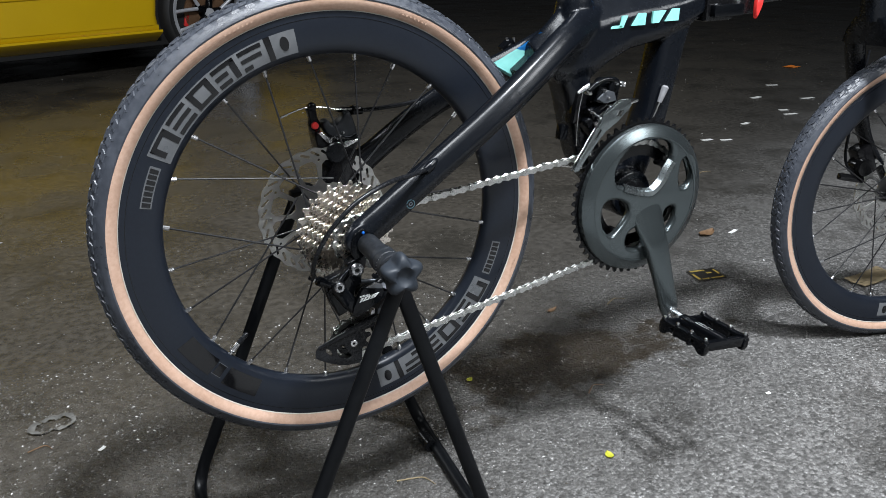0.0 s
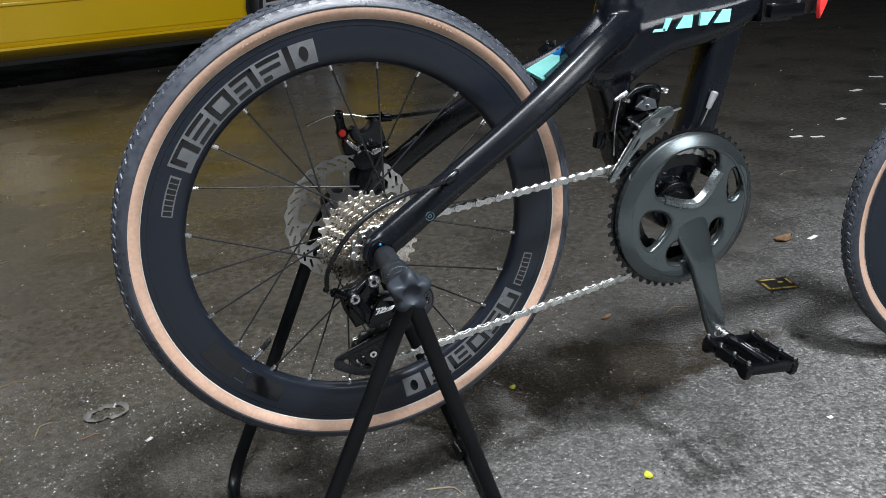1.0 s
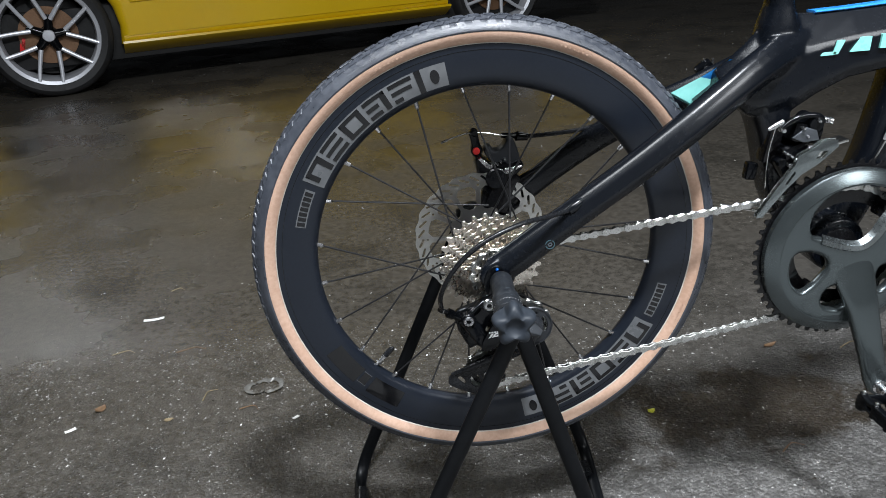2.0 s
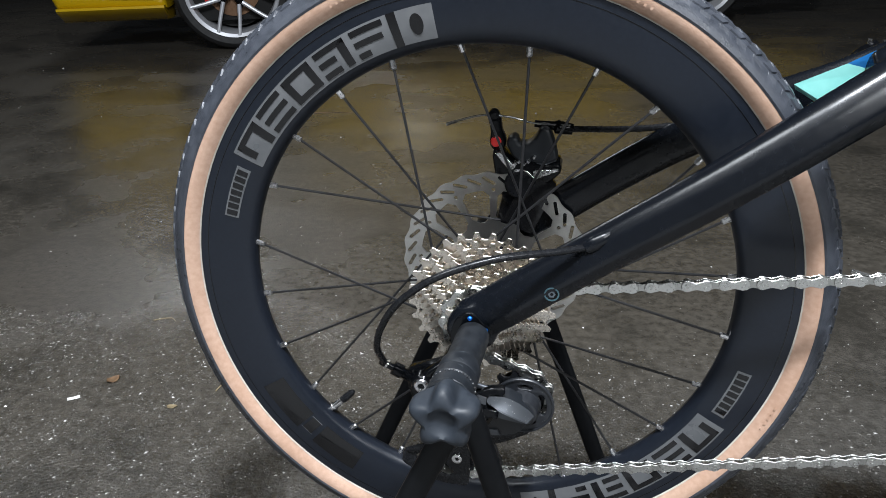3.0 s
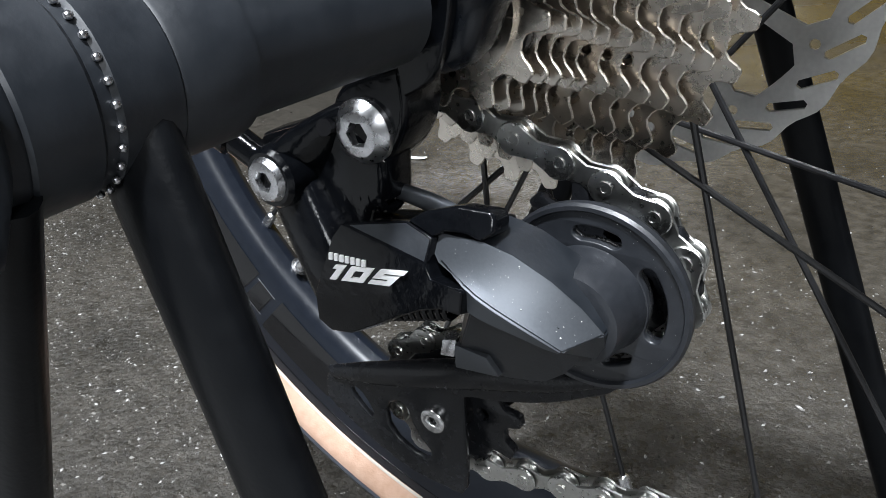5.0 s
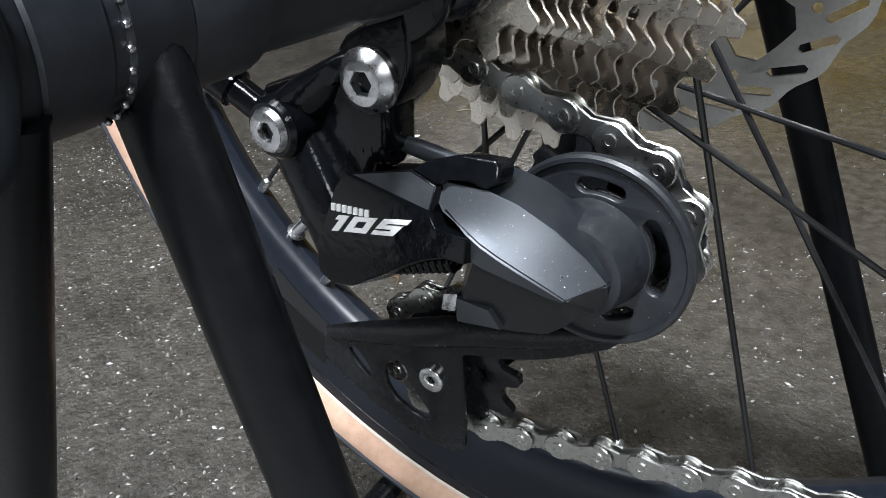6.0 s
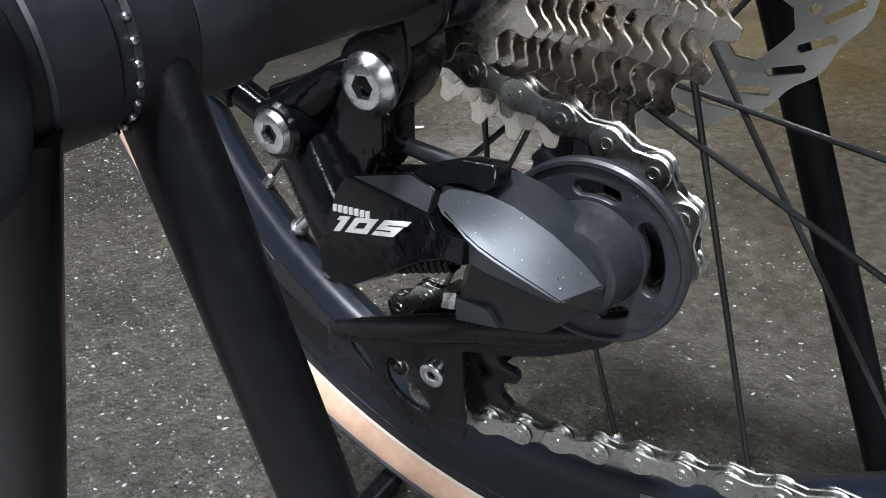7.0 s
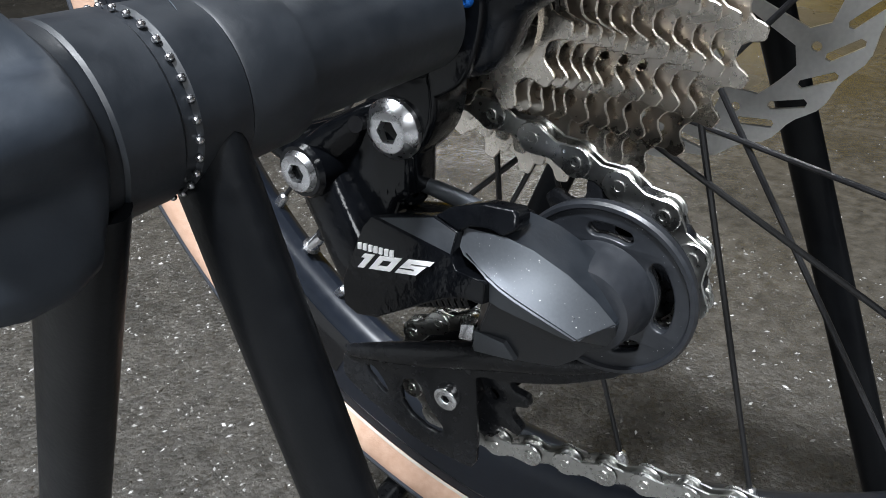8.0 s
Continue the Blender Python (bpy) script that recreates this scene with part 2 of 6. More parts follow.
MAT = dict(
    grit=grit_material(),
    asphalt=asphalt_material(),
    carbon=material("satin_black_carbon", (0.0022, 0.0031, 0.0050), (0.0038, 0.0051, 0.0078), 0.27, fine=260, rough_var=0.01, coat=0.08, spec=0.38, coat_rough=0.3),
    rim=material("matt_black_rim", (0.0062, 0.0084, 0.0132), (0.0092, 0.0122, 0.0188), 0.33, fine=300, rough_var=0.04, spec=0.42),
    rubber=material("tread_rubber", (0.034, 0.038, 0.047), (0.056, 0.062, 0.076), 0.38, fine=160, broad=20, bump=0.3, bump_scale=900),
    tan=material("tan_sidewall", (0.45, 0.280, 0.195), (0.56, 0.375, 0.280), 0.55, fine=240, broad=14, bump=0.2, bump_scale=1200),
    white=material("pale_line", (0.42, 0.39, 0.34), (0.54, 0.51, 0.45), 0.5),
    silver_print=material("silver_print", (0.085, 0.089, 0.094), (0.125, 0.129, 0.134), 0.36, fine=60, broad=12),
    dim_print=material("dim_print", (0.055, 0.068, 0.08), (0.08, 0.095, 0.11), 0.4, fine=60, broad=12),
    dark_print=material("gloss_dark_print", (0.004, 0.004, 0.0045), (0.007, 0.007, 0.008), 0.14, fine=60),
    pale_print=material("pale_print", (0.7, 0.7, 0.7), (0.85, 0.85, 0.85), 0.45),
    mint=material("mint_paint", (0.24, 0.68, 0.62), (0.32, 0.78, 0.72), 0.35),
    blue=material("blue_paint", (0.02, 0.2, 0.6), (0.03, 0.27, 0.72), 0.3),
    steel=material("bright_steel", (0.64, 0.64, 0.63), (0.72, 0.72, 0.70), 0.22, 1.0, fine=500, broad=40, rough_var=0.04),
    nickel=material("nickel_plate", (0.67, 0.615, 0.545), (0.81, 0.745, 0.67), 0.28, 1.0, fine=420, broad=55, rough_var=0.05),
    chain=material("chain_steel", (0.52, 0.52, 0.505), (0.66, 0.66, 0.64), 0.28, 1.0, fine=600, broad=70, rough_var=0.04),
    chain_dark=material("oiled_chain_steel", (0.40, 0.40, 0.385), (0.54, 0.54, 0.52), 0.29, 1.0, fine=600, broad=70, rough_var=0.04),
    rotor=material("brushed_rotor", (0.57, 0.56, 0.54), (0.66, 0.65, 0.625), 0.33, 1.0, fine=700, broad=30, rough_var=0.04),
    alloy=material("bright_alloy", (0.74, 0.74, 0.75), (0.82, 0.82, 0.83), 0.27, 1.0, fine=500, rough_var=0.05),
    bolt=material("machined_bolt", (0.58, 0.58, 0.60), (0.68, 0.68, 0.70), 0.28, 1.0, fine=500, rough_var=0.04),
    black_alloy=material("anodised_black", (0.0035, 0.0035, 0.0040), (0.007, 0.007, 0.0078), 0.20, fine=400, spec=0.40),
    gloss_black=material("gloss_black_paint", (0.0018, 0.0021, 0.0028), (0.0036, 0.0041, 0.0052), 0.15, fine=300, rough_var=0.05, bump=0.22, bump_scale=260, spec=0.26),
    satin_grey=material("satin_dark_grey", (0.094, 0.102, 0.114), (0.108, 0.117, 0.130), 0.43, 0.7, fine=1500, broad=12, bump=0.02, bump_scale=2600, rough_var=0.03),
    crank=material("satin_grey_crank", (0.098, 0.116, 0.120), (0.116, 0.134, 0.138), 0.25, 0.85, fine=900, broad=15, rough_var=0.03),
    crank_edge=material("polished_crank_edge", (0.24, 0.27, 0.275), (0.32, 0.35, 0.355), 0.26, 0.95, fine=300, rough_var=0.04),
    plastic=material("black_plastic", (0.0068, 0.0073, 0.0086), (0.0120, 0.0128, 0.0148), 0.27, fine=350, bump=0.05, bump_scale=1200, spec=0.30, rough_var=0.04),
    cage=material("satin_black_cage", (0.0125, 0.0140, 0.0170), (0.0190, 0.0210, 0.0250), 0.36, fine=420, bump=0.05, bump_scale=1500, spec=0.55, rough_var=0.05),
    powder=material("powder_coat_black", (0.0026, 0.0030, 0.0037), (0.0050, 0.0056, 0.0066), 0.36, fine=180, broad=25, bump=0.06, bump_scale=900, rough_var=0.06, spec=0.16),
    knob=material("worn_black_knob", (0.0066, 0.0086, 0.0116), (0.0126, 0.0156, 0.0202), 0.50, fine=140, broad=12, bump=0.05, bump_scale=700, spec=0.5),
    knob_plastic=material("dull_knob_plastic", (0.0175, 0.0220, 0.0290), (0.0290, 0.0355, 0.0450), 0.58, fine=140, broad=12, bump=0.05, bump_scale=700, spec=0.35),
    teal_print=material("teal_print", (0.035, 0.080, 0.095), (0.050, 0.100, 0.120), 0.4, fine=60, broad=12),
    spoke=material("black_spoke", (0.008, 0.008, 0.009), (0.016, 0.016, 0.017), 0.30, fine=300, rough_var=0.01, spec=0.6),
    red=material("red_plastic", (0.62, 0.02, 0.02), (0.75, 0.04, 0.035), 0.4),
    blue_bolt=material("blue_anodised", (0.01, 0.12, 0.55), (0.02, 0.2, 0.75), 0.25, 0.6),
    yellow=material("yellow_car_paint", (0.58, 0.365, 0.004), (0.66, 0.42, 0.007), 0.18, fine=900, broad=2, rough_var=0.04, coat=0.8),
    tyre=material("car_tyre", (0.010, 0.010, 0.010), (0.02, 0.02, 0.021), 0.65, fine=60),
    wheel_alloy=material("car_wheel_alloy", (0.52, 0.53, 0.56), (0.60, 0.61, 0.64), 0.38, 0.35, fine=80, rough_var=0.04),
    dark=material("underbody_dark", (0.006, 0.006, 0.006), (0.012, 0.012, 0.012), 0.8),
    glass=material("dark_car_glass", (0.008, 0.009, 0.01), (0.012, 0.013, 0.014), 0.08, fine=5),
    copper=material("brown_brake_disc", (0.14, 0.075, 0.04), (0.22, 0.125, 0.07), 0.5, 0.5),
    paper=material("white_paper", (0.68, 0.68, 0.65), (0.82, 0.82, 0.79), 0.7, fine=90, broad=30),
    leaf=material("yellow_leaf", (0.36, 0.36, 0.02), (0.5, 0.5, 0.05), 0.5, fine=200, broad=60),
    dead=material("dead_leaf", (0.10, 0.055, 0.025), (0.19, 0.11, 0.055), 0.65, fine=200, broad=60),
    straw=material("dry_straw", (0.20, 0.15, 0.085), (0.30, 0.24, 0.14), 0.65, fine=150),
    card=material("black_card", (0.012, 0.011, 0.010), (0.022, 0.02, 0.017), 0.35, fine=120),
    gold=material("gold_print", (0.5, 0.34, 0.06), (0.62, 0.45, 0.1), 0.4, 0.3),
    orange=material("orange_plastic", (0.85, 0.22, 0.03), (0.95, 0.30, 0.05), 0.45),
    film=material("clear_plastic_scrap", (0.07, 0.067, 0.06), (0.20, 0.195, 0.18), 0.15, fine=80),
    concrete=material("grey_concrete", (0.17, 0.17, 0.167), (0.23, 0.23, 0.226), 0.8, fine=90, broad=1.5, bump=0.3, bump_scale=300),
    plaster=material("pale_plaster", (0.42, 0.42, 0.41), (0.50, 0.50, 0.49), 0.85, fine=40, broad=1.0),
    grip=material("grey_rubber_tip", (0.2, 0.2, 0.21), (0.28, 0.28, 0.29), 0.5),
)

# ---- shape tools ----
CX, CZ = 0.0, 0.4002          # rear axle
BX, BZ = 0.404, 0.381         # bottom bracket
FX, FZ = 0.0, 0.2680           # front axle, before it is turned into place
STEER = Matrix.Translation((1.05, -0.02, 0)) @ pose(0, 0, 0, 0, 0, -15)


def mesh_of(name, verts, faces, mat, smooth=True, angle=35):
    me = bpy.data.meshes.new(name)
    me.from_pydata([tuple(v) for v in verts], [], faces)
    bm = bmesh.new()
    bm.from_mesh(me)
    bmesh.ops.recalc_face_normals(bm, faces=bm.faces)
    finish(bm, smooth, angle)
    bm.to_mesh(me)
    bm.free()
    me.materials.append(MAT[mat])
    return me


def finish(bm, smooth=True, angle=35):
    for f in bm.faces:
        f.smooth = smooth
    if smooth:
        for e in bm.edges:
            e.smooth = not (len(e.link_faces) == 2 and e.calc_face_angle(0) > radians(angle))


def thing(name, base, label, category, group="", kind=""):
    ob = new(name)
    ob.location = base
    ob.empty_display_size = 0.05
    return tagged(ob, label, category, group, kind)


def part(name, me, parent, label="", m=None):
    ob = new(name, me)
    ob.parent = parent
    if parent is not None and parent.data is None:
        ob.matrix_parent_inverse = Matrix.Translation(parent.location).inverted()
    if m is not None:
        ob.matrix_basis = m
    return tagged(ob, label)


def merged(name, meshes, mat=None):
    """Joins meshes, given as a mesh or as (mesh, pose), into one."""
    bm = bmesh.new()
    mats = []
    for item in meshes:
        me, m = item if isinstance(item, tuple) else (item, None)
        start, ahead = len(bm.verts), len(bm.faces)
        bm.from_mesh(me)
        bm.verts.ensure_lookup_table(), bm.faces.ensure_lookup_table()
        if m is not None:
            bmesh.ops.transform(bm, matrix=m, verts=bm.verts[start:])
        if me.materials[0] not in mats:
            mats.append(me.materials[0])
        k = mats.index(me.materials[0])
        for f in bm.faces[ahead:]:
            f.material_index = k
    out = bpy.data.meshes.new(name)
    bm.to_mesh(out)
    bm.free()
    for q in mats:
        out.materials.append(q)
    return out


def plate(name, loops, y0, y1, mat, bevel=0.0, steps=1, angle=40):
    """A flat piece in the x-z plane between y0 and y1; the first loop is its outline, the others are holes."""
    cu = bpy.data.curves.new(name, "CURVE")
    cu.dimensions, cu.fill_mode = "2D", "BOTH"
    half = abs(y1 - y0) / 2
    cu.extrude, cu.bevel_depth, cu.bevel_resolution = max(half - bevel, 1e-5), bevel, steps
    if bevel:
        cu.offset = -bevel
    for loop in loops:
        s = cu.splines.new("POLY")
        s.points.add(len(loop) - 1)
        for q, (x, z) in zip(s.points, loop):
            q.co = (x, z, 0, 1)
        s.use_cyclic_u = True
    ob = bpy.data.objects.new(name, cu)
    scene.collection.objects.link(ob)
    me = bpy.data.meshes.new_from_object(ob.evaluated_get(bpy.context.evaluated_depsgraph_get()))
    bpy.data.objects.remove(ob)
    bpy.data.curves.remove(cu)
    me.name = name
    bm = bmesh.new()
    bm.from_mesh(me)
    bmesh.ops.remove_doubles(bm, verts=bm.verts, dist=1e-6)
    bmesh.ops.transform(bm, matrix=pose(0, (y0 + y1) / 2, 0, 90), verts=bm.verts)
    finish(bm, True, angle)
    bm.to_mesh(me)
    bm.free()
    me.materials.clear()
    me.materials.append(MAT[mat])
    return me


def rings(name, sections, mat, closed=False, caps=True, angle=35, loop=True):
    """A skin over rows of points, each row with the same count."""
    n = len(sections[0])
    verts = [v for s in sections for v in s]
    faces = []
    rows = len(sections)
    for i in range(rows if closed else rows - 1):
        for j in range(n if loop else n - 1):
            a, b = i * n, ((i + 1) % rows) * n
            faces.append((a + j, a + (j + 1) % n, b + (j + 1) % n, b + j))
    if caps and not closed:
        faces += [tuple(range(n))[::-1], tuple((rows - 1) * n + j for j in range(n))]
    return mesh_of(name, verts, faces, mat, True, angle)


def smooth_line(points, per=6):
    """A Catmull-Rom curve through the points."""
    p = [np.array(q, float) for q in points]
    p = [2 * p[0] - p[1]] + p + [2 * p[-1] - p[-2]]
    out = []
    for i in range(1, len(p) - 2):
        for k in range(per):
            t = k / per
            out.append(0.5 * (2 * p[i] + (p[i + 1] - p[i - 1]) * t + (2 * p[i - 1] - 5 * p[i] + 4 * p[i + 1] - p[i + 2]) * t * t
                              + (3 * p[i] - p[i - 1] - 3 * p[i + 1] + p[i + 2]) * t ** 3))
    return out + [p[-2]]


def rounded(points, radius, steps=6):
    """A polyline with its corners rounded."""
    p = [np.array(q, float) for q in points]
    out = [p[0]]
    for a, b, c in zip(p, p[1:], p[2:]):
        u, v = (a - b) / np.linalg.norm(a - b), (c - b) / np.linalg.norm(c - b)
        for k in range(steps + 1):
            t = k / steps
            out.append((1 - t) ** 2 * (b + u * radius) + 2 * t * (1 - t) * b + t * t * (b + v * radius))
    return out + [p[-1]]


def tube(name, line, radius, mat, sides=12, flat=1.0, caps=True):
    """A round tube along a line; radius may be a list. flat squeezes it sideways."""
    line = [np.array(q, float) for q in line]
    rad = radius if isinstance(radius, (list, tuple)) else [radius] * len(line)
    if len(rad) != len(line):
        rad = np.interp(np.linspace(0, 1, len(line)), np.linspace(0, 1, len(rad)), rad)
    d = line[1] - line[0]
    up = np.array((0, 0, 1.0)) if abs(d[2]) < 0.9 * np.linalg.norm(d) else np.array((0, 1.0, 0))
    rows = []
    for i, q in enumerate(line):
        d = line[min(i + 1, len(line) - 1)] - line[max(i - 1, 0)]
        d = d / np.linalg.norm(d)
        side = np.cross(d, up)
        side /= np.linalg.norm(side)
        up = np.cross(side, d)
        rows.append([q + rad[i] * (flat * math.cos(a) * side + math.sin(a) * up) for a in np.linspace(0, 2 * math.pi, sides, endpoint=False)])
    return rings(name, rows, mat, caps=caps)


def lathe(name, profile, mat, cx=CX, cz=CZ, turns=48, closed=False):
    """Turns a profile of (radius, y) round the line x = cx, z = cz."""
    rows = []
    for k in range(turns):
        a = 2 * math.pi * k / turns
        rows.append([(cx + r * math.cos(a), y, cz + r * math.sin(a)) for r, y in profile])
    return rings(name, rows, mat, closed=True, caps=False, loop=closed)


def circle(cx, cz, r, n=32, a0=0.0):
    return [(cx + r * math.cos(a0 + 2 * math.pi * k / n), cz + r * math.sin(a0 + 2 * math.pi * k / n)) for k in range(n)]


def sector(cx, cz, r0, r1, a0, a1, n=10, soft=0.0):
    """The outline of a piece of a ring, angles in degrees, corners cut by soft."""
    da0, da1 = math.degrees(soft / r0), math.degrees(soft / r1)
    pts = [(r1, a) for a in np.linspace(a0 + da1, a1 - da1, n)] + ([(r1 - soft, a1)] if soft else [])
    pts += ([(r0 + soft, a1)] if soft else []) + [(r0, a) for a in np.linspace(a1 - da0, a0 + da0, n)]
    pts += [(r0 + soft, a0), (r1 - soft, a0)] if soft else []
    return [(cx + r * math.cos(radians(a)), cz + r * math.sin(radians(a))) for r, a in pts]


def soft_loop(loop, rounds=2):
    """Cuts the corners of a closed outline."""
    for _ in range(rounds):
        n = len(loop)
        loop = [q for i in range(n) for q in (tuple(0.75 * np.array(loop[i]) + 0.25 * np.array(loop[(i + 1) % n])), tuple(0.25 * np.array(loop[i]) + 0.75 * np.array(loop[(i + 1) % n])))]
    return loop


def block(name, size, mat, bevel=0.1, m=None, segments=2):
    bm = bmesh.new()
    bmesh.ops.create_cube(bm, size=1)
    bmesh.ops.scale(bm, vec=size, verts=bm.verts)
    if bevel:
        bmesh.ops.bevel(bm, geom=bm.edges[:], offset=bevel * min(size), segments=segments, affect="EDGES", profile=0.6)
    if m is not None:
        bmesh.ops.transform(bm, matrix=m, verts=bm.verts)
    finish(bm)
    me = bpy.data.meshes.new(name)
    bm.to_mesh(me)
    bm.free()
    me.materials.append(MAT[mat])
    return me


def loft_box(name, rows, mat, power=4.0, sides=20):
    """Rounded-box sections: rows of (centre, half a, half b, axis a, axis b)."""
    out = []
    for c, ha, hb, ua, ub in rows:
        c, ua, ub = np.array(c), np.array(ua, float), np.array(ub, float)
        ring = []
        for a in np.linspace(0, 2 * math.pi, sides, endpoint=False):
            s, t = math.sin(a), math.cos(a)
            ring.append(c + ua * ha * math.copysign(abs(t) ** (2 / power), t) + ub * hb * math.copysign(abs(s) ** (2 / power), s))
        out.append(ring)
    return rings(name, out, mat, angle=50)


def loft_corners(name, rows, corners, mat):
    """Faceted sections with softened corners: rows as for loft_box, corners in halves of a and b."""
    soft = []
    n = len(corners)
    for i, (x, z) in enumerate(corners):
        for (u, v), fs in ((corners[i - 1], (0.26, 0.10)), (corners[(i + 1) % n], (0.10, 0.26))):
            soft += [(x + (u - x) * f, z + (v - z) * f) for f in fs]
    out = [[np.array(c) + np.array(ua, float) * ha * x + np.array(ub, float) * hb * z for x, z in soft] for c, ha, hb, ua, ub in rows]
    return rings(name, out, mat, angle=60)


def solid(name, points, faces, back, mat, bevel=0.0006, segments=2, crisp=0.15, dull=None):
    """A moulded block: front faces over the points, drawn back by the vector back, with its edges softened."""
    bm = bmesh.new()
    vs = [bm.verts.new(p) for p in points]
    rear = [bm.verts.new(Vector(p) + Vector(back)) for p in points]
    uses = {}
    for k, f in enumerate(faces):
        bm.faces.new([vs[i] for i in f]).material_index = 1 if dull and k == dull[0] else 0
        bm.faces.new([rear[i] for i in reversed(f)])
        for a, b in zip(f, list(f[1:]) + [f[0]]):
            uses[frozenset((a, b))] = (a, b) if frozenset((a, b)) not in uses else None
    for pair in uses.values():
        if pair:
            bm.faces.new([vs[pair[0]], rear[pair[0]], rear[pair[1]], vs[pair[1]]])
    bmesh.ops.recalc_face_normals(bm, faces=bm.faces)
    bmesh.ops.bevel(bm, geom=[e for e in bm.edges if len(e.link_faces) == 2 and e.calc_face_angle(0) > crisp], offset=bevel, segments=segments, affect="EDGES", profile=0.6, clamp_overlap=True)
    bmesh.ops.triangulate(bm, faces=[f for f in bm.faces if len(f.verts) > 4])
    finish(bm, True, 32)
    me = bpy.data.meshes.new(name)
    bm.to_mesh(me)
    bm.free()
    me.materials.append(MAT[mat])
    if dull:
        me.materials.append(MAT[dull[1]])
    return me


def fused(name, meshes, mat, voxel=0.0016, rounds=8):
    """One moulded skin over several overlapping shapes."""
    ob = bpy.data.objects.new(name, merged(name, meshes))
    scene.collection.objects.link(ob)
    skin = ob.modifiers.new("skin", "REMESH")
    skin.mode, skin.voxel_size, skin.use_smooth_shade = "VOXEL", voxel, True
    soften = ob.modifiers.new("soften", "SMOOTH")
    soften.factor, soften.iterations = 0.5, rounds
    me = bpy.data.meshes.new_from_object(ob.evaluated_get(bpy.context.evaluated_depsgraph_get()))
    bpy.data.objects.remove(ob)
    me.name = name
    me.materials.clear()
    me.materials.append(MAT[mat])
    return me


# ---- ground ----
def ground():
    bm = bmesh.new()
    bmesh.ops.create_grid(bm, x_segments=40, y_segments=40, size=60)
    me = bpy.data.meshes.new("ground")
    bm.to_mesh(me)
    bm.free()
    me.materials.append(MAT["asphalt"])
    tagged(new("ground", me), "damp dirty grey-brown asphalt with grit, stains and a painted shadow patch", "ground", kind="structure")


def reflectors_behind():
    """An unseen grey slab and plain wall, added behind the eye for reflections and bounce."""
    reflector_slab = block("pavement", (24, 3.6, 0.05), "concrete", 0.1, pose(0, -2.25, -0.013))
    tagged(new("pavement", reflector_slab), "unseen plain grey slab, added behind the eye for reflections in the metal", "pavement", kind="structure")
    wall = block("added_wall_south", (24, 0.2, 4.2), "plaster", 0.02, pose(0, -4.15, 2.1))
    tagged(new("added_wall_south", wall), "unseen plain pale wall, added behind the eye for bounced light", "wall", kind="structure")


ground()
reflectors_behind()


# ---- bicycle ----
bicycle = thing("bicycle", (0.5, 0, 0), "black carbon folding bicycle with tan-wall tyres on a stand", "bicycle")

RIM = [(0.1936, 0.0), (0.1941, -0.0034), (0.1957, -0.0066), (0.1992, -0.0091), (0.2075, -0.0111), (0.2170, -0.0122), (0.2280, -0.0127),
       (0.2385, -0.0124), (0.2398, -0.0112)]


def rim_y(r):
    return -float(np.interp(r, [q[0] for q in RIM], [-q[1] for q in RIM]))


def mirrored(profile):
    return profile + [(r, -y) for r, y in profile[::-1]]


def print_on_rim(name, cx, cz, r0, r1, a0, a1, mat, lift=0.0004, steps=None, rows=5):
    """A thin printed patch that follows the rim's flank."""
    n = steps or max(2, int(abs(a1 - a0) / 1.5) + 1)
    verts, faces = [], []
    for a in np.linspace(radians(a0), radians(a1), n):
        for r in np.linspace(r0, r1, rows):
            verts.append((cx + r * math.cos(a), rim_y(r) - lift, cz + r * math.sin(a)))
    for i in range(n - 1):
        for j in range(rows - 1):
            k = i * rows + j
            faces.append((k, k + 1, k + rows + 1, k + rows))
    return mesh_of(name, verts, faces, mat)


def print_oval(name, cx, cz, r, a, hr, ha, mat, lift):
    verts = []
    for k in range(20):
        t = 2 * math.pi * k / 20
        rr, aa = r + hr * math.sin(t), radians(a) + ha / r * math.cos(t)
        verts.append((cx + rr * math.cos(aa), rim_y(rr) - lift, cz + rr * math.sin(aa)))
    return mesh_of(name, verts, [tuple(range(20))], mat)


def tread(cx, cz):
    """Rows of small slanted rubber blocks on the crown and shoulders."""
    verts, faces = [], []

    def knob(a, w, length, width, slant, high):
        base = len(verts)
        tip = 0.78
        for h, k in ((-0.0014, 1.0), (high, tip)):
            for sx, sy in ((-1, -1), (1, -1), (1, 1), (-1, 1)):
                along = k * sx * length / 2 + slant * sy * width * 0.5
                ww = w + k * sy * width / 2
                rr = 0.2655 - 0.0140 * (min(abs(ww), 0.0192) / 0.0180) ** 2.6 + h
                aa = a + along / 0.26
                verts.append((cx + rr * math.cos(aa), ww * (1 + h * 12), cz + rr * math.sin(aa)))
        b = base
        faces.extend([(b + 4, b + 5, b + 6, b + 7), (b, b + 1, b + 5, b + 4), (b + 1, b + 2, b + 6, b + 5), (b + 2, b + 3, b + 7, b + 6), (b + 3, b, b + 4, b + 7)])

    count = 104
    for k in range(count):
        a = 2 * math.pi * k / count
        for s in (-1, 1):
            knob(a, s * 0.0152, 0.0108, 0.0058, -0.65 * s, 0.0022)
            knob(a + 0.026, s * 0.0100, 0.0110, 0.0042, 0.8 * s, 0.0020)
            knob(a + 0.006, s * 0.0053, 0.0112, 0.0042, -0.7 * s, 0.0017)
        knob(a + 0.02, 0.0, 0.0130, 0.0050, 0.0, 0.0008)
    return mesh_of("tread", verts, faces, "rubber", False)


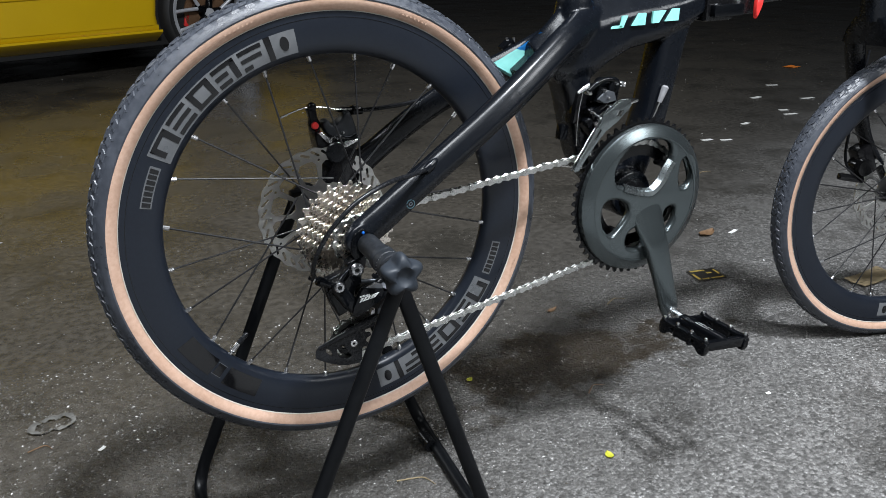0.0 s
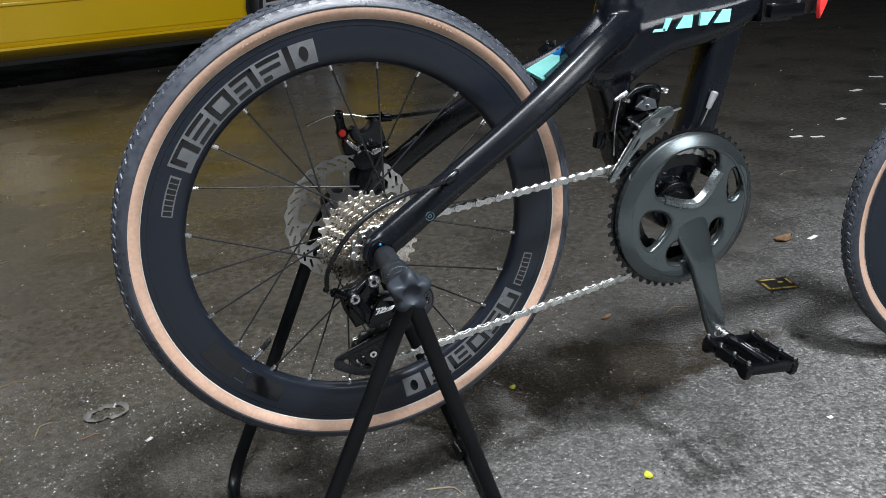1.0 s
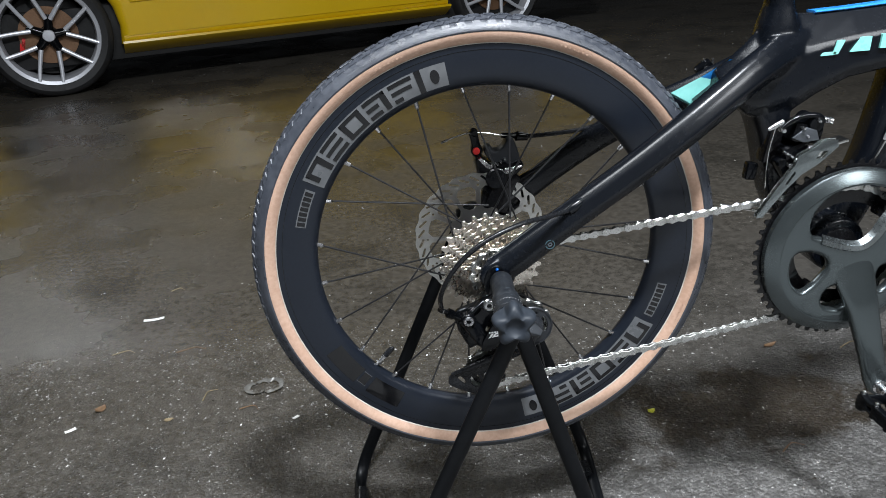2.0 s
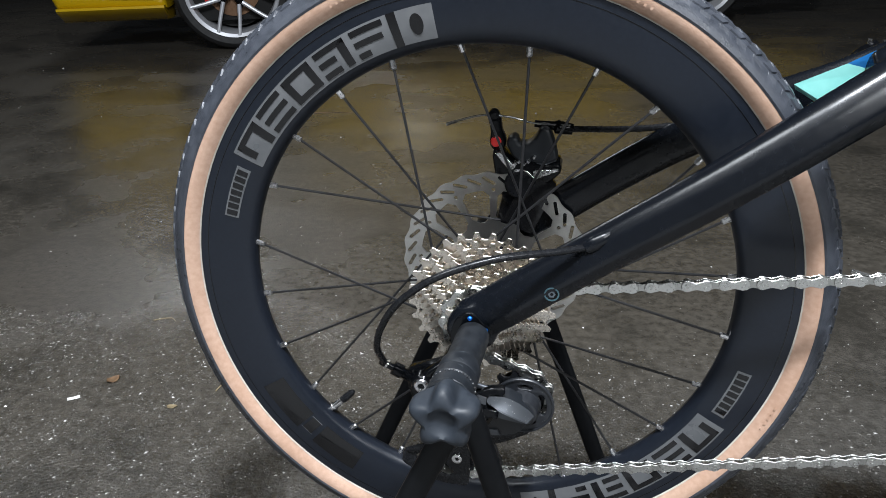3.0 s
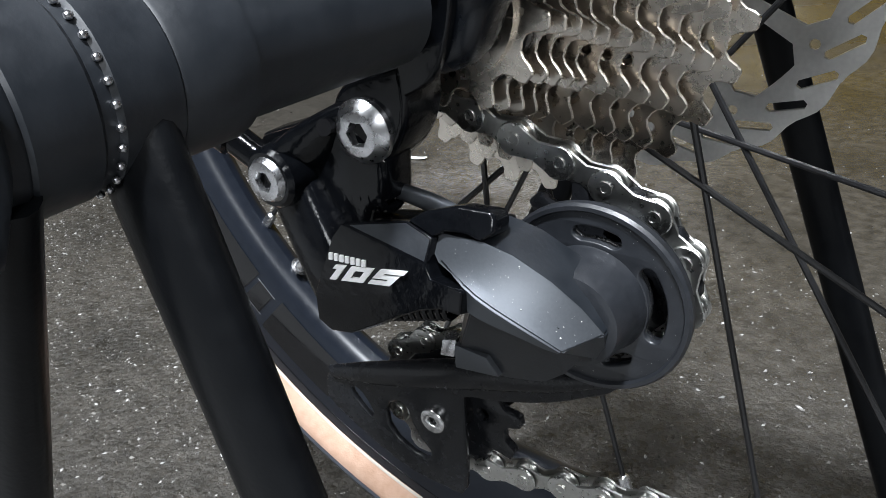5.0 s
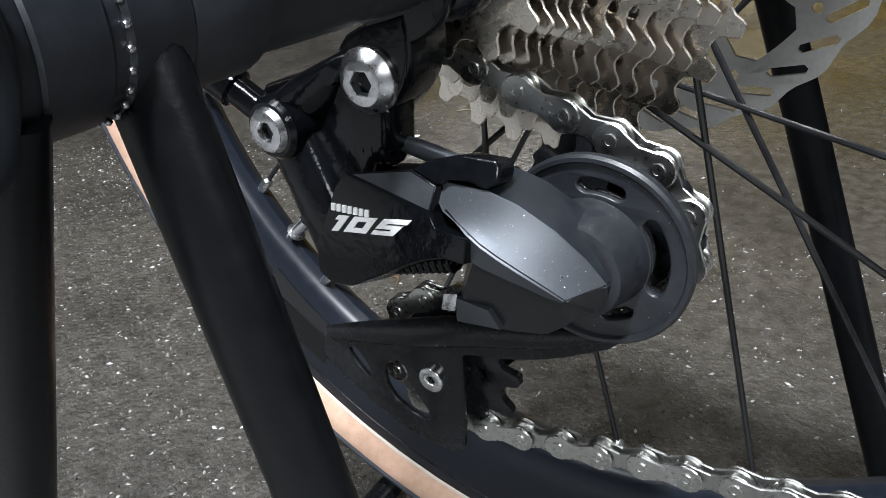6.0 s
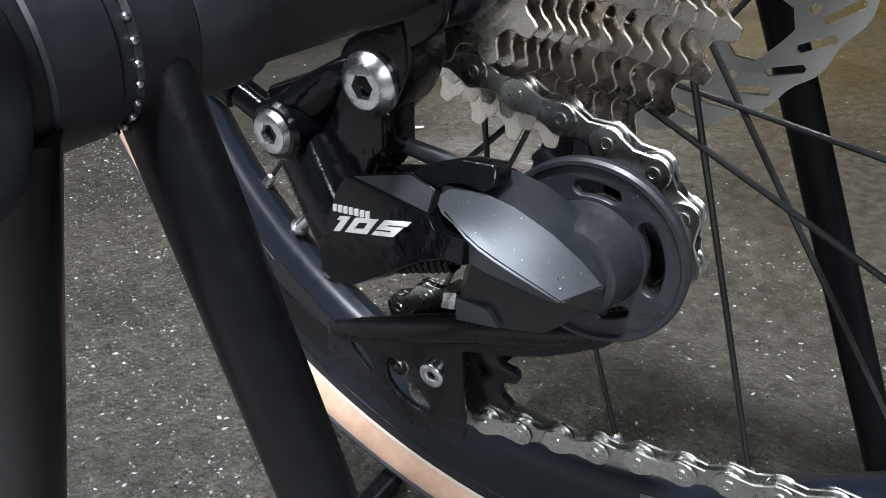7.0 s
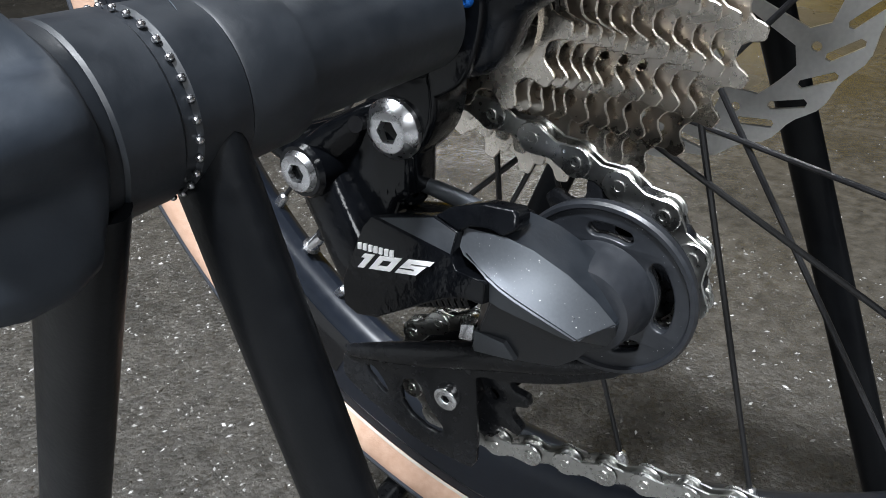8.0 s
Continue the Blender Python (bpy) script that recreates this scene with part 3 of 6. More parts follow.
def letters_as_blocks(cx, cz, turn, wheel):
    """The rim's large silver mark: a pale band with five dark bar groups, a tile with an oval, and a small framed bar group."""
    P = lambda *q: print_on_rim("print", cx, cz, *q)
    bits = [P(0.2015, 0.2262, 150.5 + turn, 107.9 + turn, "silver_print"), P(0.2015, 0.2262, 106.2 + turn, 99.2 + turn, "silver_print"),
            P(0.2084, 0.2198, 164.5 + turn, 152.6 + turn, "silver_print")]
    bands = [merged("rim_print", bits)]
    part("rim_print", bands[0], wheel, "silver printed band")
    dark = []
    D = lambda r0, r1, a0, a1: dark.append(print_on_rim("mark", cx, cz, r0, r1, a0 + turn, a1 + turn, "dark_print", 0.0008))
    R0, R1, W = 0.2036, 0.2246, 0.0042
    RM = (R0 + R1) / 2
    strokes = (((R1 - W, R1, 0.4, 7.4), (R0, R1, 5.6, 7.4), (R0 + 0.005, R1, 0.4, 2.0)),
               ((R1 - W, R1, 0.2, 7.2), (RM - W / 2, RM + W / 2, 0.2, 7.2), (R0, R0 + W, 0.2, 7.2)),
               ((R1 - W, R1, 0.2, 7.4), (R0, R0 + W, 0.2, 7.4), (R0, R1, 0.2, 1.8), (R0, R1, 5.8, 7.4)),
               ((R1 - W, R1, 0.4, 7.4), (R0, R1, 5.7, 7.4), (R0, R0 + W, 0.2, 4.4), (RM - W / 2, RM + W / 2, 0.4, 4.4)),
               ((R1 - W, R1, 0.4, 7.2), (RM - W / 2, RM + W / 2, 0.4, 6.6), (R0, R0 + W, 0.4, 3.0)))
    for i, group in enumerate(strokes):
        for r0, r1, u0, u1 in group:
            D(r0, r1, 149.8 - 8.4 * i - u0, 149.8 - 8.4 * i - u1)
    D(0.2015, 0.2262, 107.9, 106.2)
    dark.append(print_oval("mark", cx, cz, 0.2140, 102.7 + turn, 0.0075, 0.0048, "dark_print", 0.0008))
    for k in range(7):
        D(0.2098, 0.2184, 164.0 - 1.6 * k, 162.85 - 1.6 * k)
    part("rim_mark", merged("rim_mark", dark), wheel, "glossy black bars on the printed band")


def wheel_at(name, cx, cz, phase, label, drive):
    wheel = part(name, lathe("rim", mirrored(RIM), "rim", cx, cz, 144, closed=True), bicycle, label)
    tan = [(0.2392, -0.0124), (0.2420, -0.0150), (0.2460, -0.0172), (0.2500, -0.0182), (0.2520, -0.0181)]
    for s in (1, -1):
        part("sidewall", lathe("sidewall", [(r, s * y) for r, y in tan], "tan", cx, cz, 144), wheel, "tan rubber sidewall")
        part("bead_line", lathe("bead_line", [(0.2387, s * -0.0129), (0.2390, s * -0.0133), (0.2394, s * -0.0136), (0.2397, s * -0.0138)], "white", cx, cz, 144), wheel, "thin pale line beside the rim")
    crown = [(0.2510, -0.0184), (0.2526, -0.0190), (0.2560, -0.0176), (0.2606, -0.0138), (0.2640, -0.0085), (0.2655, -0.0030)]
    part("tyre", lathe("tyre", mirrored(crown), "rubber", cx, cz, 144), wheel, "worn black tyre tread")
    tagged(part("tread", tread(cx, cz), wheel), kind="stuff")
    # a raised moulding on the sidewall where the maker's marks sit
    for a0, a1 in ((116, 108), (70, 62), (-20, -26)):
        n = int(abs(a1 - a0) / 1.1)
        marks = []
        for k in range(n):
            a = a0 + (a1 - a0) * k / n + phase
            marks.append(mesh_of("m", [(cx + r * math.cos(radians(b)), -0.0183 + (0.2475 - r) * 0.13, cz + r * math.sin(radians(b)))
                                       for r, b in ((0.2452, a), (0.2472, a), (0.2472, a - 0.40), (0.2452, a - 0.40))], [(0, 1, 2, 3)], "tan"))
        tagged(part("moulded_mark", merged("moulded_mark", marks), wheel, "raised tan bars on the sidewall"), kind="stuff")
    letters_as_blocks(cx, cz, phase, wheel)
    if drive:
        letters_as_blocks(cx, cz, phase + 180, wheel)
    part("rim_groove", lathe("rim_groove", [(0.2322, rim_y(0.2322) + 0.0004), (0.2323, rim_y(0.2322) - 0.0002), (0.2328, rim_y(0.2328) - 0.0002), (0.2329, rim_y(0.2329) + 0.0004)], "dark_print", cx, cz, 144), wheel, "fine glossy line round the rim")
    part("gloss_panel", merged("gloss_panel", [print_on_rim("g", cx, cz, 0.2035, 0.2245, -152 + phase, -139.6 + phase, "dark_print"),
                                               print_on_rim("g", cx, cz, 0.2035, 0.2245, -134.8 + phase, -123 + phase, "dark_print"),
                                               print_on_rim("g", cx, cz, 0.2060, 0.2200, -138.9 + phase, -136.2 + phase, "dark_print")]), wheel, "glossy black printed panels")
    part("panel_frame", merged("panel_frame", [print_on_rim("g", cx, cz, r0, r1, a0 + phase, a1 + phase, "silver_print", 0.0003, rows=2)
                                               for r0, r1, a0, a1 in ((0.2055, 0.2062, -139.3, -135.8), (0.2198, 0.2205, -139.3, -135.8))]), wheel, "fine silver lines")
    # hub
    if drive:
        hub = lathe("hub", [(0.006, -0.066), (0.012, -0.066), (0.012, -0.063), (0.0165, -0.062), (0.0165, -0.024), (0.030, -0.021), (0.031, -0.016), (0.016, -0.011),
                            (0.0145, 0.015), (0.027, 0.028), (0.028, 0.034), (0.018, 0.037), (0.022, 0.046), (0.022, 0.049), (0.011, 0.052), (0.011, 0.066), (0.006, 0.066)], "black_alloy", cx, cz)
        sides = (-0.0185, 0.031)
    else:
        hub = lathe("hub", [(0.006, -0.05), (0.011, -0.05), (0.012, -0.034), (0.024, -0.030), (0.024, -0.025), (0.013, -0.02), (0.012, 0.012), (0.026, 0.022), (0.026, 0.028),
                            (0.016, 0.031), (0.02, 0.036), (0.01, 0.04), (0.01, 0.05), (0.006, 0.05)], "black_alloy", cx, cz)
        sides = (-0.0275, 0.025)
    part("hub", hub, wheel, "black alloy hub")
    # spokes: six groups of four that cross near the hub
    nipple = tube("nipple", [(0, 0, 0), (0, 0, -0.002), (0, 0, -0.0085), (0, 0, -0.0095)], [0.0025, 0.0025, 0.0023, 0.0012], "alloy", 8)
    for k in range(24):
        a = radians(170.58 + phase - 15 * k)
        group, pos = (k + 3) // 4, (k + 3) % 4
        mid = radians(170.58 + phase + 17.5 - 60 * group)
        seat = np.array((cx + 0.1955 * math.cos(a), 0.0, cz + 0.1955 * math.sin(a)))
        cross = np.array((cx + 0.0715 * math.cos(mid), 0.0, cz + 0.0715 * math.sin(mid)))
        d = (cross - seat) / np.linalg.norm(cross - seat)
        near = seat + d * float(np.dot(np.array((cx, 0, cz)) - seat, d))
        if np.linalg.norm(near - np.array((cx, 0, cz))) < 0.029:
            gap = math.sqrt(0.029 ** 2 - np.linalg.norm(near - np.array((cx, 0, cz))) ** 2)
            near = near - d * gap
        end = near + np.array((0, sides[k % 2], 0))
        start = seat + np.array((0, 0.002 if k % 2 else -0.002, 0))
        part("spoke", tube("spoke", [start, start + (end - start) * 0.5, end], 0.00105, "spoke", 8), wheel)
        v = Vector(end - start).normalized()
        part("nipple", nipple, wheel, "", Matrix.Translation(Vector(start - 0.001 * np.array(v))) @ v.to_track_quat("-Z", "Y").to_matrix().to_4x4())
    # valve between two spokes
    a = radians(170.58 + phase + 52.5)
    d = np.array((math.cos(a), 0, math.sin(a)))
    o = np.array((cx, 0, cz))
    stem = tube("valve", [o + d * r for r in (0.198, 0.191, 0.1895, 0.189, 0.178, 0.176, 0.170)], [0.0026, 0.0026, 0.0045, 0.0032, 0.003, 0.0022, 0.0018], "alloy", 12)
    valve = part("valve", stem, wheel, "silver valve with a black cap")
    part("valve_cap", tube("valve_cap", [o + d * r for r in (0.1785, 0.1780, 0.166, 0.163)], [0.0028, 0.0034, 0.0032, 0.0016], "plastic", 10), valve)
    return wheel


rear_wheel = wheel_at("rear_wheel", CX, CZ, 0.0, "black deep-section rear wheel with tan-wall tyre", True)
front_wheel = wheel_at("front_wheel", FX, FZ, -197.0, "black deep-section front wheel with tan-wall tyre", False)


def brake_rotor(cx, cz, y, parent):
    outer = []
    for k in range(144):
        a = 2 * math.pi * k / 144
        r = 0.0792 + 0.0010 * math.sin(24 * a)
        outer.append((cx + r * math.cos(a), cz + r * math.sin(a)))
    loops = [outer]
    for k in range(12):
        loops.append(sector(cx, cz, 0.035, 0.0640, k * 30 + 3.2, k * 30 + 26.6, 7, 0.005))
        loops.append(circle(cx + 0.0645 * math.cos(radians(30 * k - 0.1)), cz + 0.0645 * math.sin(radians(30 * k - 0.1)), 0.0018, 8))
    for k in range(36):
        a = radians(10 * k + 3)
        c = np.array((cx + 0.0724 * math.cos(a), cz + 0.0724 * math.sin(a)))
        b = a + radians(58)
        u, v = np.array((math.cos(b), math.sin(b))), np.array((-math.sin(b), math.cos(b)))
        loops.append([tuple(c + u * 0.0066 * s + v * 0.0015 * t) for s, t in ((-0.85, -1), (0.85, -1), (1, 0), (0.85, 1), (-0.85, 1), (-1, 0))])
    loops.append(circle(cx, cz, 0.0165, 32))
    part("brake_rotor", plate("brake_rotor", loops, y - 0.0009, y + 0.0009, "rotor"), parent, "slotted steel brake rotor with slender arms")


brake_rotor(CX, CZ, 0.0555, rear_wheel)
brake_rotor(FX, FZ, 0.0400, front_wheel)
front_wheel.matrix_basis = STEER


# cassette and chainrings
def sprocket_outline(cx, cz, teeth, turn=0.0, tip=0.0019, root=0.0036):
    rp = 0.0127 / (2 * math.sin(math.pi / teeth))
    out = []
    for k in range(teeth):
        a = 2 * math.pi * k / teeth + turn
        w = 2 * math.pi / teeth
        for f, r in ((-0.31, rp + tip * 0.15), (-0.26, rp - root * 0.50), (-0.16, rp - root * 0.90), (0.0, rp - root), (0.16, rp - root * 0.90), (0.26, rp - root * 0.50), (0.31, rp + tip * 0.15),
                     (0.36, rp + tip * 0.80), (0.41, rp + tip), (0.59, rp + tip), (0.64, rp + tip * 0.80)):
            out.append((cx + r * math.cos(a + f * w), cz + r * math.sin(a + f * w)))
    return out


def tilted_holes(cx, cz, rp, count, off, r):
    return [circle(cx + (rp - off) * math.cos(a), cz + (rp - off) * math.sin(a), r, 10) for a in [2 * math.pi * k / count + 0.21 for k in range(count)]]


COGS = (28, 25, 23, 21, 19, 17, 15, 14, 13, 12, 11)
LEAD = (3.6, 8.0, 11.6, 15.9, 20.8, 26.0, 32.0, 38.0, 44.5, 51.5, 59.0)  # where one tooth of each sprocket stands, in degrees
cassette = None
for i, teeth in enumerate(COGS):
    y = -0.0262 - 0.00370 * i
    rp = 0.0127 / (2 * math.sin(math.pi / teeth))
    loops = [sprocket_outline(CX, CZ, teeth, radians(LEAD[i] - 180 / teeth)), circle(CX, CZ, 0.0168 if teeth > 12 else 0.0145, 36)]
    if teeth >= 17:
        loops += tilted_holes(CX, CZ, rp, 9 if teeth < 23 else 12, 0.0076, 0.0014)
    if teeth >= 21:
        loops += [sector(CX, CZ, 0.0215, rp - 0.0118, 60 * k + 14 * i, 60 * k + 40 + 14 * i, 6, 0.0015) for k in range(6)]
    me = plate("sprocket", loops, y - 0.0005, y + 0.0005, "nickel", 0.00028, 0, 16)
    if cassette is None:
        cassette = part("cassette", me, bicycle, "eleven-sprocket nickel-plated cassette")
    else:
        part("sprocket", me, cassette)
    if i:
        part("spacer", lathe("spacer", [(0.0170, y + 0.0008), (0.0195, y + 0.0008), (0.0195, y + 0.0029), (0.0170, y + 0.0029)], "black_alloy", turns=32, closed=True), cassette)
part("lock_ring", lathe("lock_ring", [(0.0145, -0.0622), (0.0165, -0.0634), (0.0165, -0.0652), (0.0115, -0.0652), (0.0110, -0.0622)], "nickel", turns=32, closed=True), cassette, "lock ring")

# chain: round the twelve-tooth sprocket, the two pulleys and the inner ring
R11, R12, R36 = [0.0127 / (2 * math.sin(math.pi / n)) for n in (11, 12, 36)]
UP, LOW = (0.0338, 0.3370), (-0.0150, 0.2802)
YC, YR = -0.0585, -0.0478
ROUND = [((CX, CZ), R12, 1, YC), ((BX, BZ), R36, 1, -0.0402), (LOW, R11, 1, YC), (UP, R11, -1, YC)]


def chain_line(step=0.0005):
    ends = []
    for (c1, r1, s1, _), (c2, r2, s2, _) in zip(ROUND, ROUND[1:] + ROUND[:1]):
        d = np.subtract(c2, c1)
        th = math.atan2(d[1], d[0]) + math.asin((s2 * r2 - s1 * r1) / np.linalg.norm(d))
        right = np.array((math.sin(th), -math.cos(th)))
        ends.append((np.array(c1) - s1 * r1 * right, np.array(c2) - s2 * r2 * right))
    pts = []
    for i, (c, r, s, y) in enumerate(ROUND):
        a, b = ends[i - 1][1], ends[i][0]
        a0, a1 = math.atan2(*(a - c)[::-1]), math.atan2(*(b - c)[::-1])
        sweep = (a0 - a1) % (2 * math.pi) if s > 0 else (a1 - a0) % (2 * math.pi)
        for k in range(int(sweep * r / step) + 1):
            t = a0 - s * k * step / r
            pts.append((c[0] + r * math.cos(t), y, c[1] + r * math.sin(t)))
        p, q = ends[i]
        y2 = ROUND[(i + 1) % 4][3]
        n = int(np.linalg.norm(q - p) / step)
        for k in range(n):
            f = k / n
            pts.append((p[0] + (q[0] - p[0]) * f, y + (y2 - y) * f, p[1] + (q[1] - p[1]) * f))
    return np.array(pts)


def link_plate(y0, y1, waist, mat):
    h = 0.00635
    r = 0.0043
    out = [(h + r * math.cos(a), r * math.sin(a)) for a in np.linspace(-2.1, 2.1, 14)] + [(0.0, waist)]
    out += [(-h - r * math.cos(a), r * math.sin(a)) for a in np.linspace(2.1, -2.1, 14)][::1] + [(0.0, -waist)]
    return plate("link_plate", [out], y0, y1, mat, 0.00028, 0, 20)


def pin_at(x, y0, y1, r, mat):
    return lathe("pin", [(0.0, y0 + 0.0002), (r * 0.45, y0 + 0.0002), (r * 0.5, y0), (r, y0), (r, y1), (0.0, y1)], mat, x, 0, 14)


outer_link = merged("chain_link", [link_plate(-0.0027, -0.0018, 0.0027, "chain"), link_plate(0.0018, 0.0027, 0.0027, "chain")]
                    + [pin_at(x, -0.0031, 0.0030, 0.0018, "chain") for x in (-0.00635, 0.00635)])
inner_link = merged("chain_link", [link_plate(-0.0017, -0.0009, 0.0026, "chain_dark"), link_plate(0.0009, 0.0017, 0.0026, "chain_dark")]
                    + [lathe("roller", [(0.0018, -0.0009), (0.0038, -0.0009), (0.0038, 0.0009), (0.0018, 0.0009)], "chain_dark", x, 0, 14, True) for x in (-0.00635, 0.00635)])
line = chain_line()
along = np.concatenate([[0], np.cumsum(np.linalg.norm(np.diff(line, axis=0), axis=1))])
total = along[-1]
count = 2 * int(round(total / 0.0254))
pitch = total / count
first = along[np.argmin(np.hypot(line[:, 0] - 0.0122, line[:, 2] - 0.3696))]
pins = [np.array([np.interp((first + k * pitch) % total, along, line[:, j]) for j in range(3)]) for k in range(count)]
chain = None
for k in range(count):
    a, b = Vector(pins[k]), Vector(pins[(k + 1) % count])
    d = (b - a).normalized()
    side = Vector((0, 1, 0))
    up = d.cross(side).normalized()
    m = Matrix((d, side, up)).transposed().to_4x4()
    m.translation = (a + b) / 2
    me = outer_link if k % 2 == 1 else inner_link
    if chain is None:
        chain = part("chain", me, bicycle, "silver steel roller chain", m)
        hold = m.inverted()
    else:
        ob = part("chain_link", me, chain, "", m)
        ob.matrix_parent_inverse = hold


# cranks
def crankset():
    ring = plate("chainring", [sprocket_outline(BX, BZ, 52), circle(BX, BZ, 0.086, 72)], YR - 0.0010, YR + 0.0010, "black_alloy", 0.0002)
    windows = ([(-0.050, 0.026), (-0.032, 0.0225), (-0.010, 0.0140), (0.0100, 0.0110), (0.0235, 0.0210), (0.0320, 0.0360), (0.0420, 0.0500), (0.0400, 0.0690), (0.0240, 0.0780), (0.0020, 0.0815), (-0.0200, 0.0785), (-0.0380, 0.0680), (-0.0520, 0.0480)],
               [(-0.0690, 0.0060), (-0.0480, 0.0080), (-0.0280, -0.0020), (-0.0230, -0.0150), (-0.0450, -0.0400), (-0.0560, -0.0420), (-0.0700, -0.0250)],
               [(-0.0280, -0.0470), (-0.0140, -0.0360), (0.0020, -0.0470), (0.0030, -0.0660), (-0.0100, -0.0690), (-0.0270, -0.0640)],
               [(0.0560, 0.0090), (0.0570, 0.0400), (0.0620, 0.0480), (0.0720, 0.0460), (0.0790, 0.0320), (0.0780, 0.0130), (0.0680, 0.0060)],
               [(0.0340, -0.0220), (0.0460, -0.0160), (0.0540, -0.0200), (0.0560, -0.0340), (0.0460, -0.0500), (0.0360, -0.0480)])
    holes = [soft_loop([(BX + x, BZ + z) for x, z in w]) for w in windows]
    body = plate("crankset", [circle(BX, BZ, 0.0875, 96)] + holes, -0.0650, -0.0515, "crank", 0.0055, 4)
    crank = part("crankset", body, bicycle, "satin grey four-arm crankset")
    part("ring_bevel", lathe("ring_bevel", [(0.0825, -0.0610), (0.0830, -0.0652), (0.0845, -0.0657), (0.0965, -0.0606), (0.0988, -0.0585), (0.0990, -0.0515), (0.0870, -0.0515)], "crank", BX, BZ, 96), crank, "sloping satin grey rim of the chainring")
    part("chainring", ring, crank, "black toothed outer chainring")
    part("chainring", plate("chainring", [sprocket_outline(BX, BZ, 36), circle(BX, BZ, 0.055, 60)], -0.0412, -0.0392, "black_alloy"), crank, "smaller inner chainring")
    for a in (48, 162, 230, -20):
        x, z = BX + 0.0555 * math.cos(radians(a)), BZ + 0.0555 * math.sin(radians(a))
        part("chainring_bolt", lathe("chainring_bolt", [(0, -0.0365), (0.004, -0.0365), (0.0048, -0.0375), (0.0048, -0.052), (0, -0.052)], "black_alloy", x, z, 16), crank)
    d = np.array((0.4484 - BX, 0, 0.2155 - BZ))
    u = d / np.linalg.norm(d)
    v = np.array((-u[2], 0, u[0]))
    rows = []
    for f, w, y, t in ((-0.02, 0.018, -0.0590, 0.003), (0.08, 0.0235, -0.0605, 0.0050), (0.20, 0.0225, -0.0640, 0.0072), (0.30, 0.0200, -0.0680, 0.0082), (0.4, 0.0178, -0.0720, 0.0085), (0.7, 0.0150, -0.0765, 0.0078),
                       (0.95, 0.0142, -0.0800, 0.0072), (1.03, 0.0120, -0.0808, 0.0068), (1.075, 0.0060, -0.0810, 0.0045)):
        c = np.array((BX, y, BZ)) + d * f
        rows.append((c, w, t, v, (0, 1, 0)))
    verts, faces = [], []
    brink = smooth_line([(x, 0, z) for x, z in ((-0.036, 0.0240), (-0.030, 0.0215), (-0.010, 0.0145), (0.009, 0.0120), (0.0225, 0.0215), (0.0315, 0.0365), (0.0400, 0.0480))], 4)
    for i, q in enumerate(brink):
        d = brink[min(i + 1, len(brink) - 1)] - brink[max(i - 1, 0)]
        w = np.array((d[2], 0, -d[0])) / np.linalg.norm(d)
        for out, y in ((0.0080, -0.0654), (0.0066, -0.0670), (0.0015, -0.0652), (-0.0026, -0.0585)):
            verts.append((BX + q[0] + w[0] * out, y, BZ + q[2] + w[2] * out))
    for i in range(len(brink) - 1):
        for k in range(3):
            faces.append((4 * i + k, 4 * i + k + 1, 4 * i + k + 5, 4 * i + k + 4))
    part("polished_edge", mesh_of("polished_edge", verts, faces, "crank_edge"), crank, "bright polished bevel under the upper window")
    part("crank_arm", loft_box("crank_arm", rows, "crank", 3.2, 24), crank, "satin grey hollow crank arm")
    shell = merged("bottom_bracket", [lathe("s", [(0, -0.040), (0.021, -0.040), (0.0225, -0.037), (0.0225, 0.037), (0.021, 0.040), (0, 0.040)], "black_alloy", BX, BZ, 32)])
    part("bottom_bracket", shell, crank, "black bearing cup")


crankset()


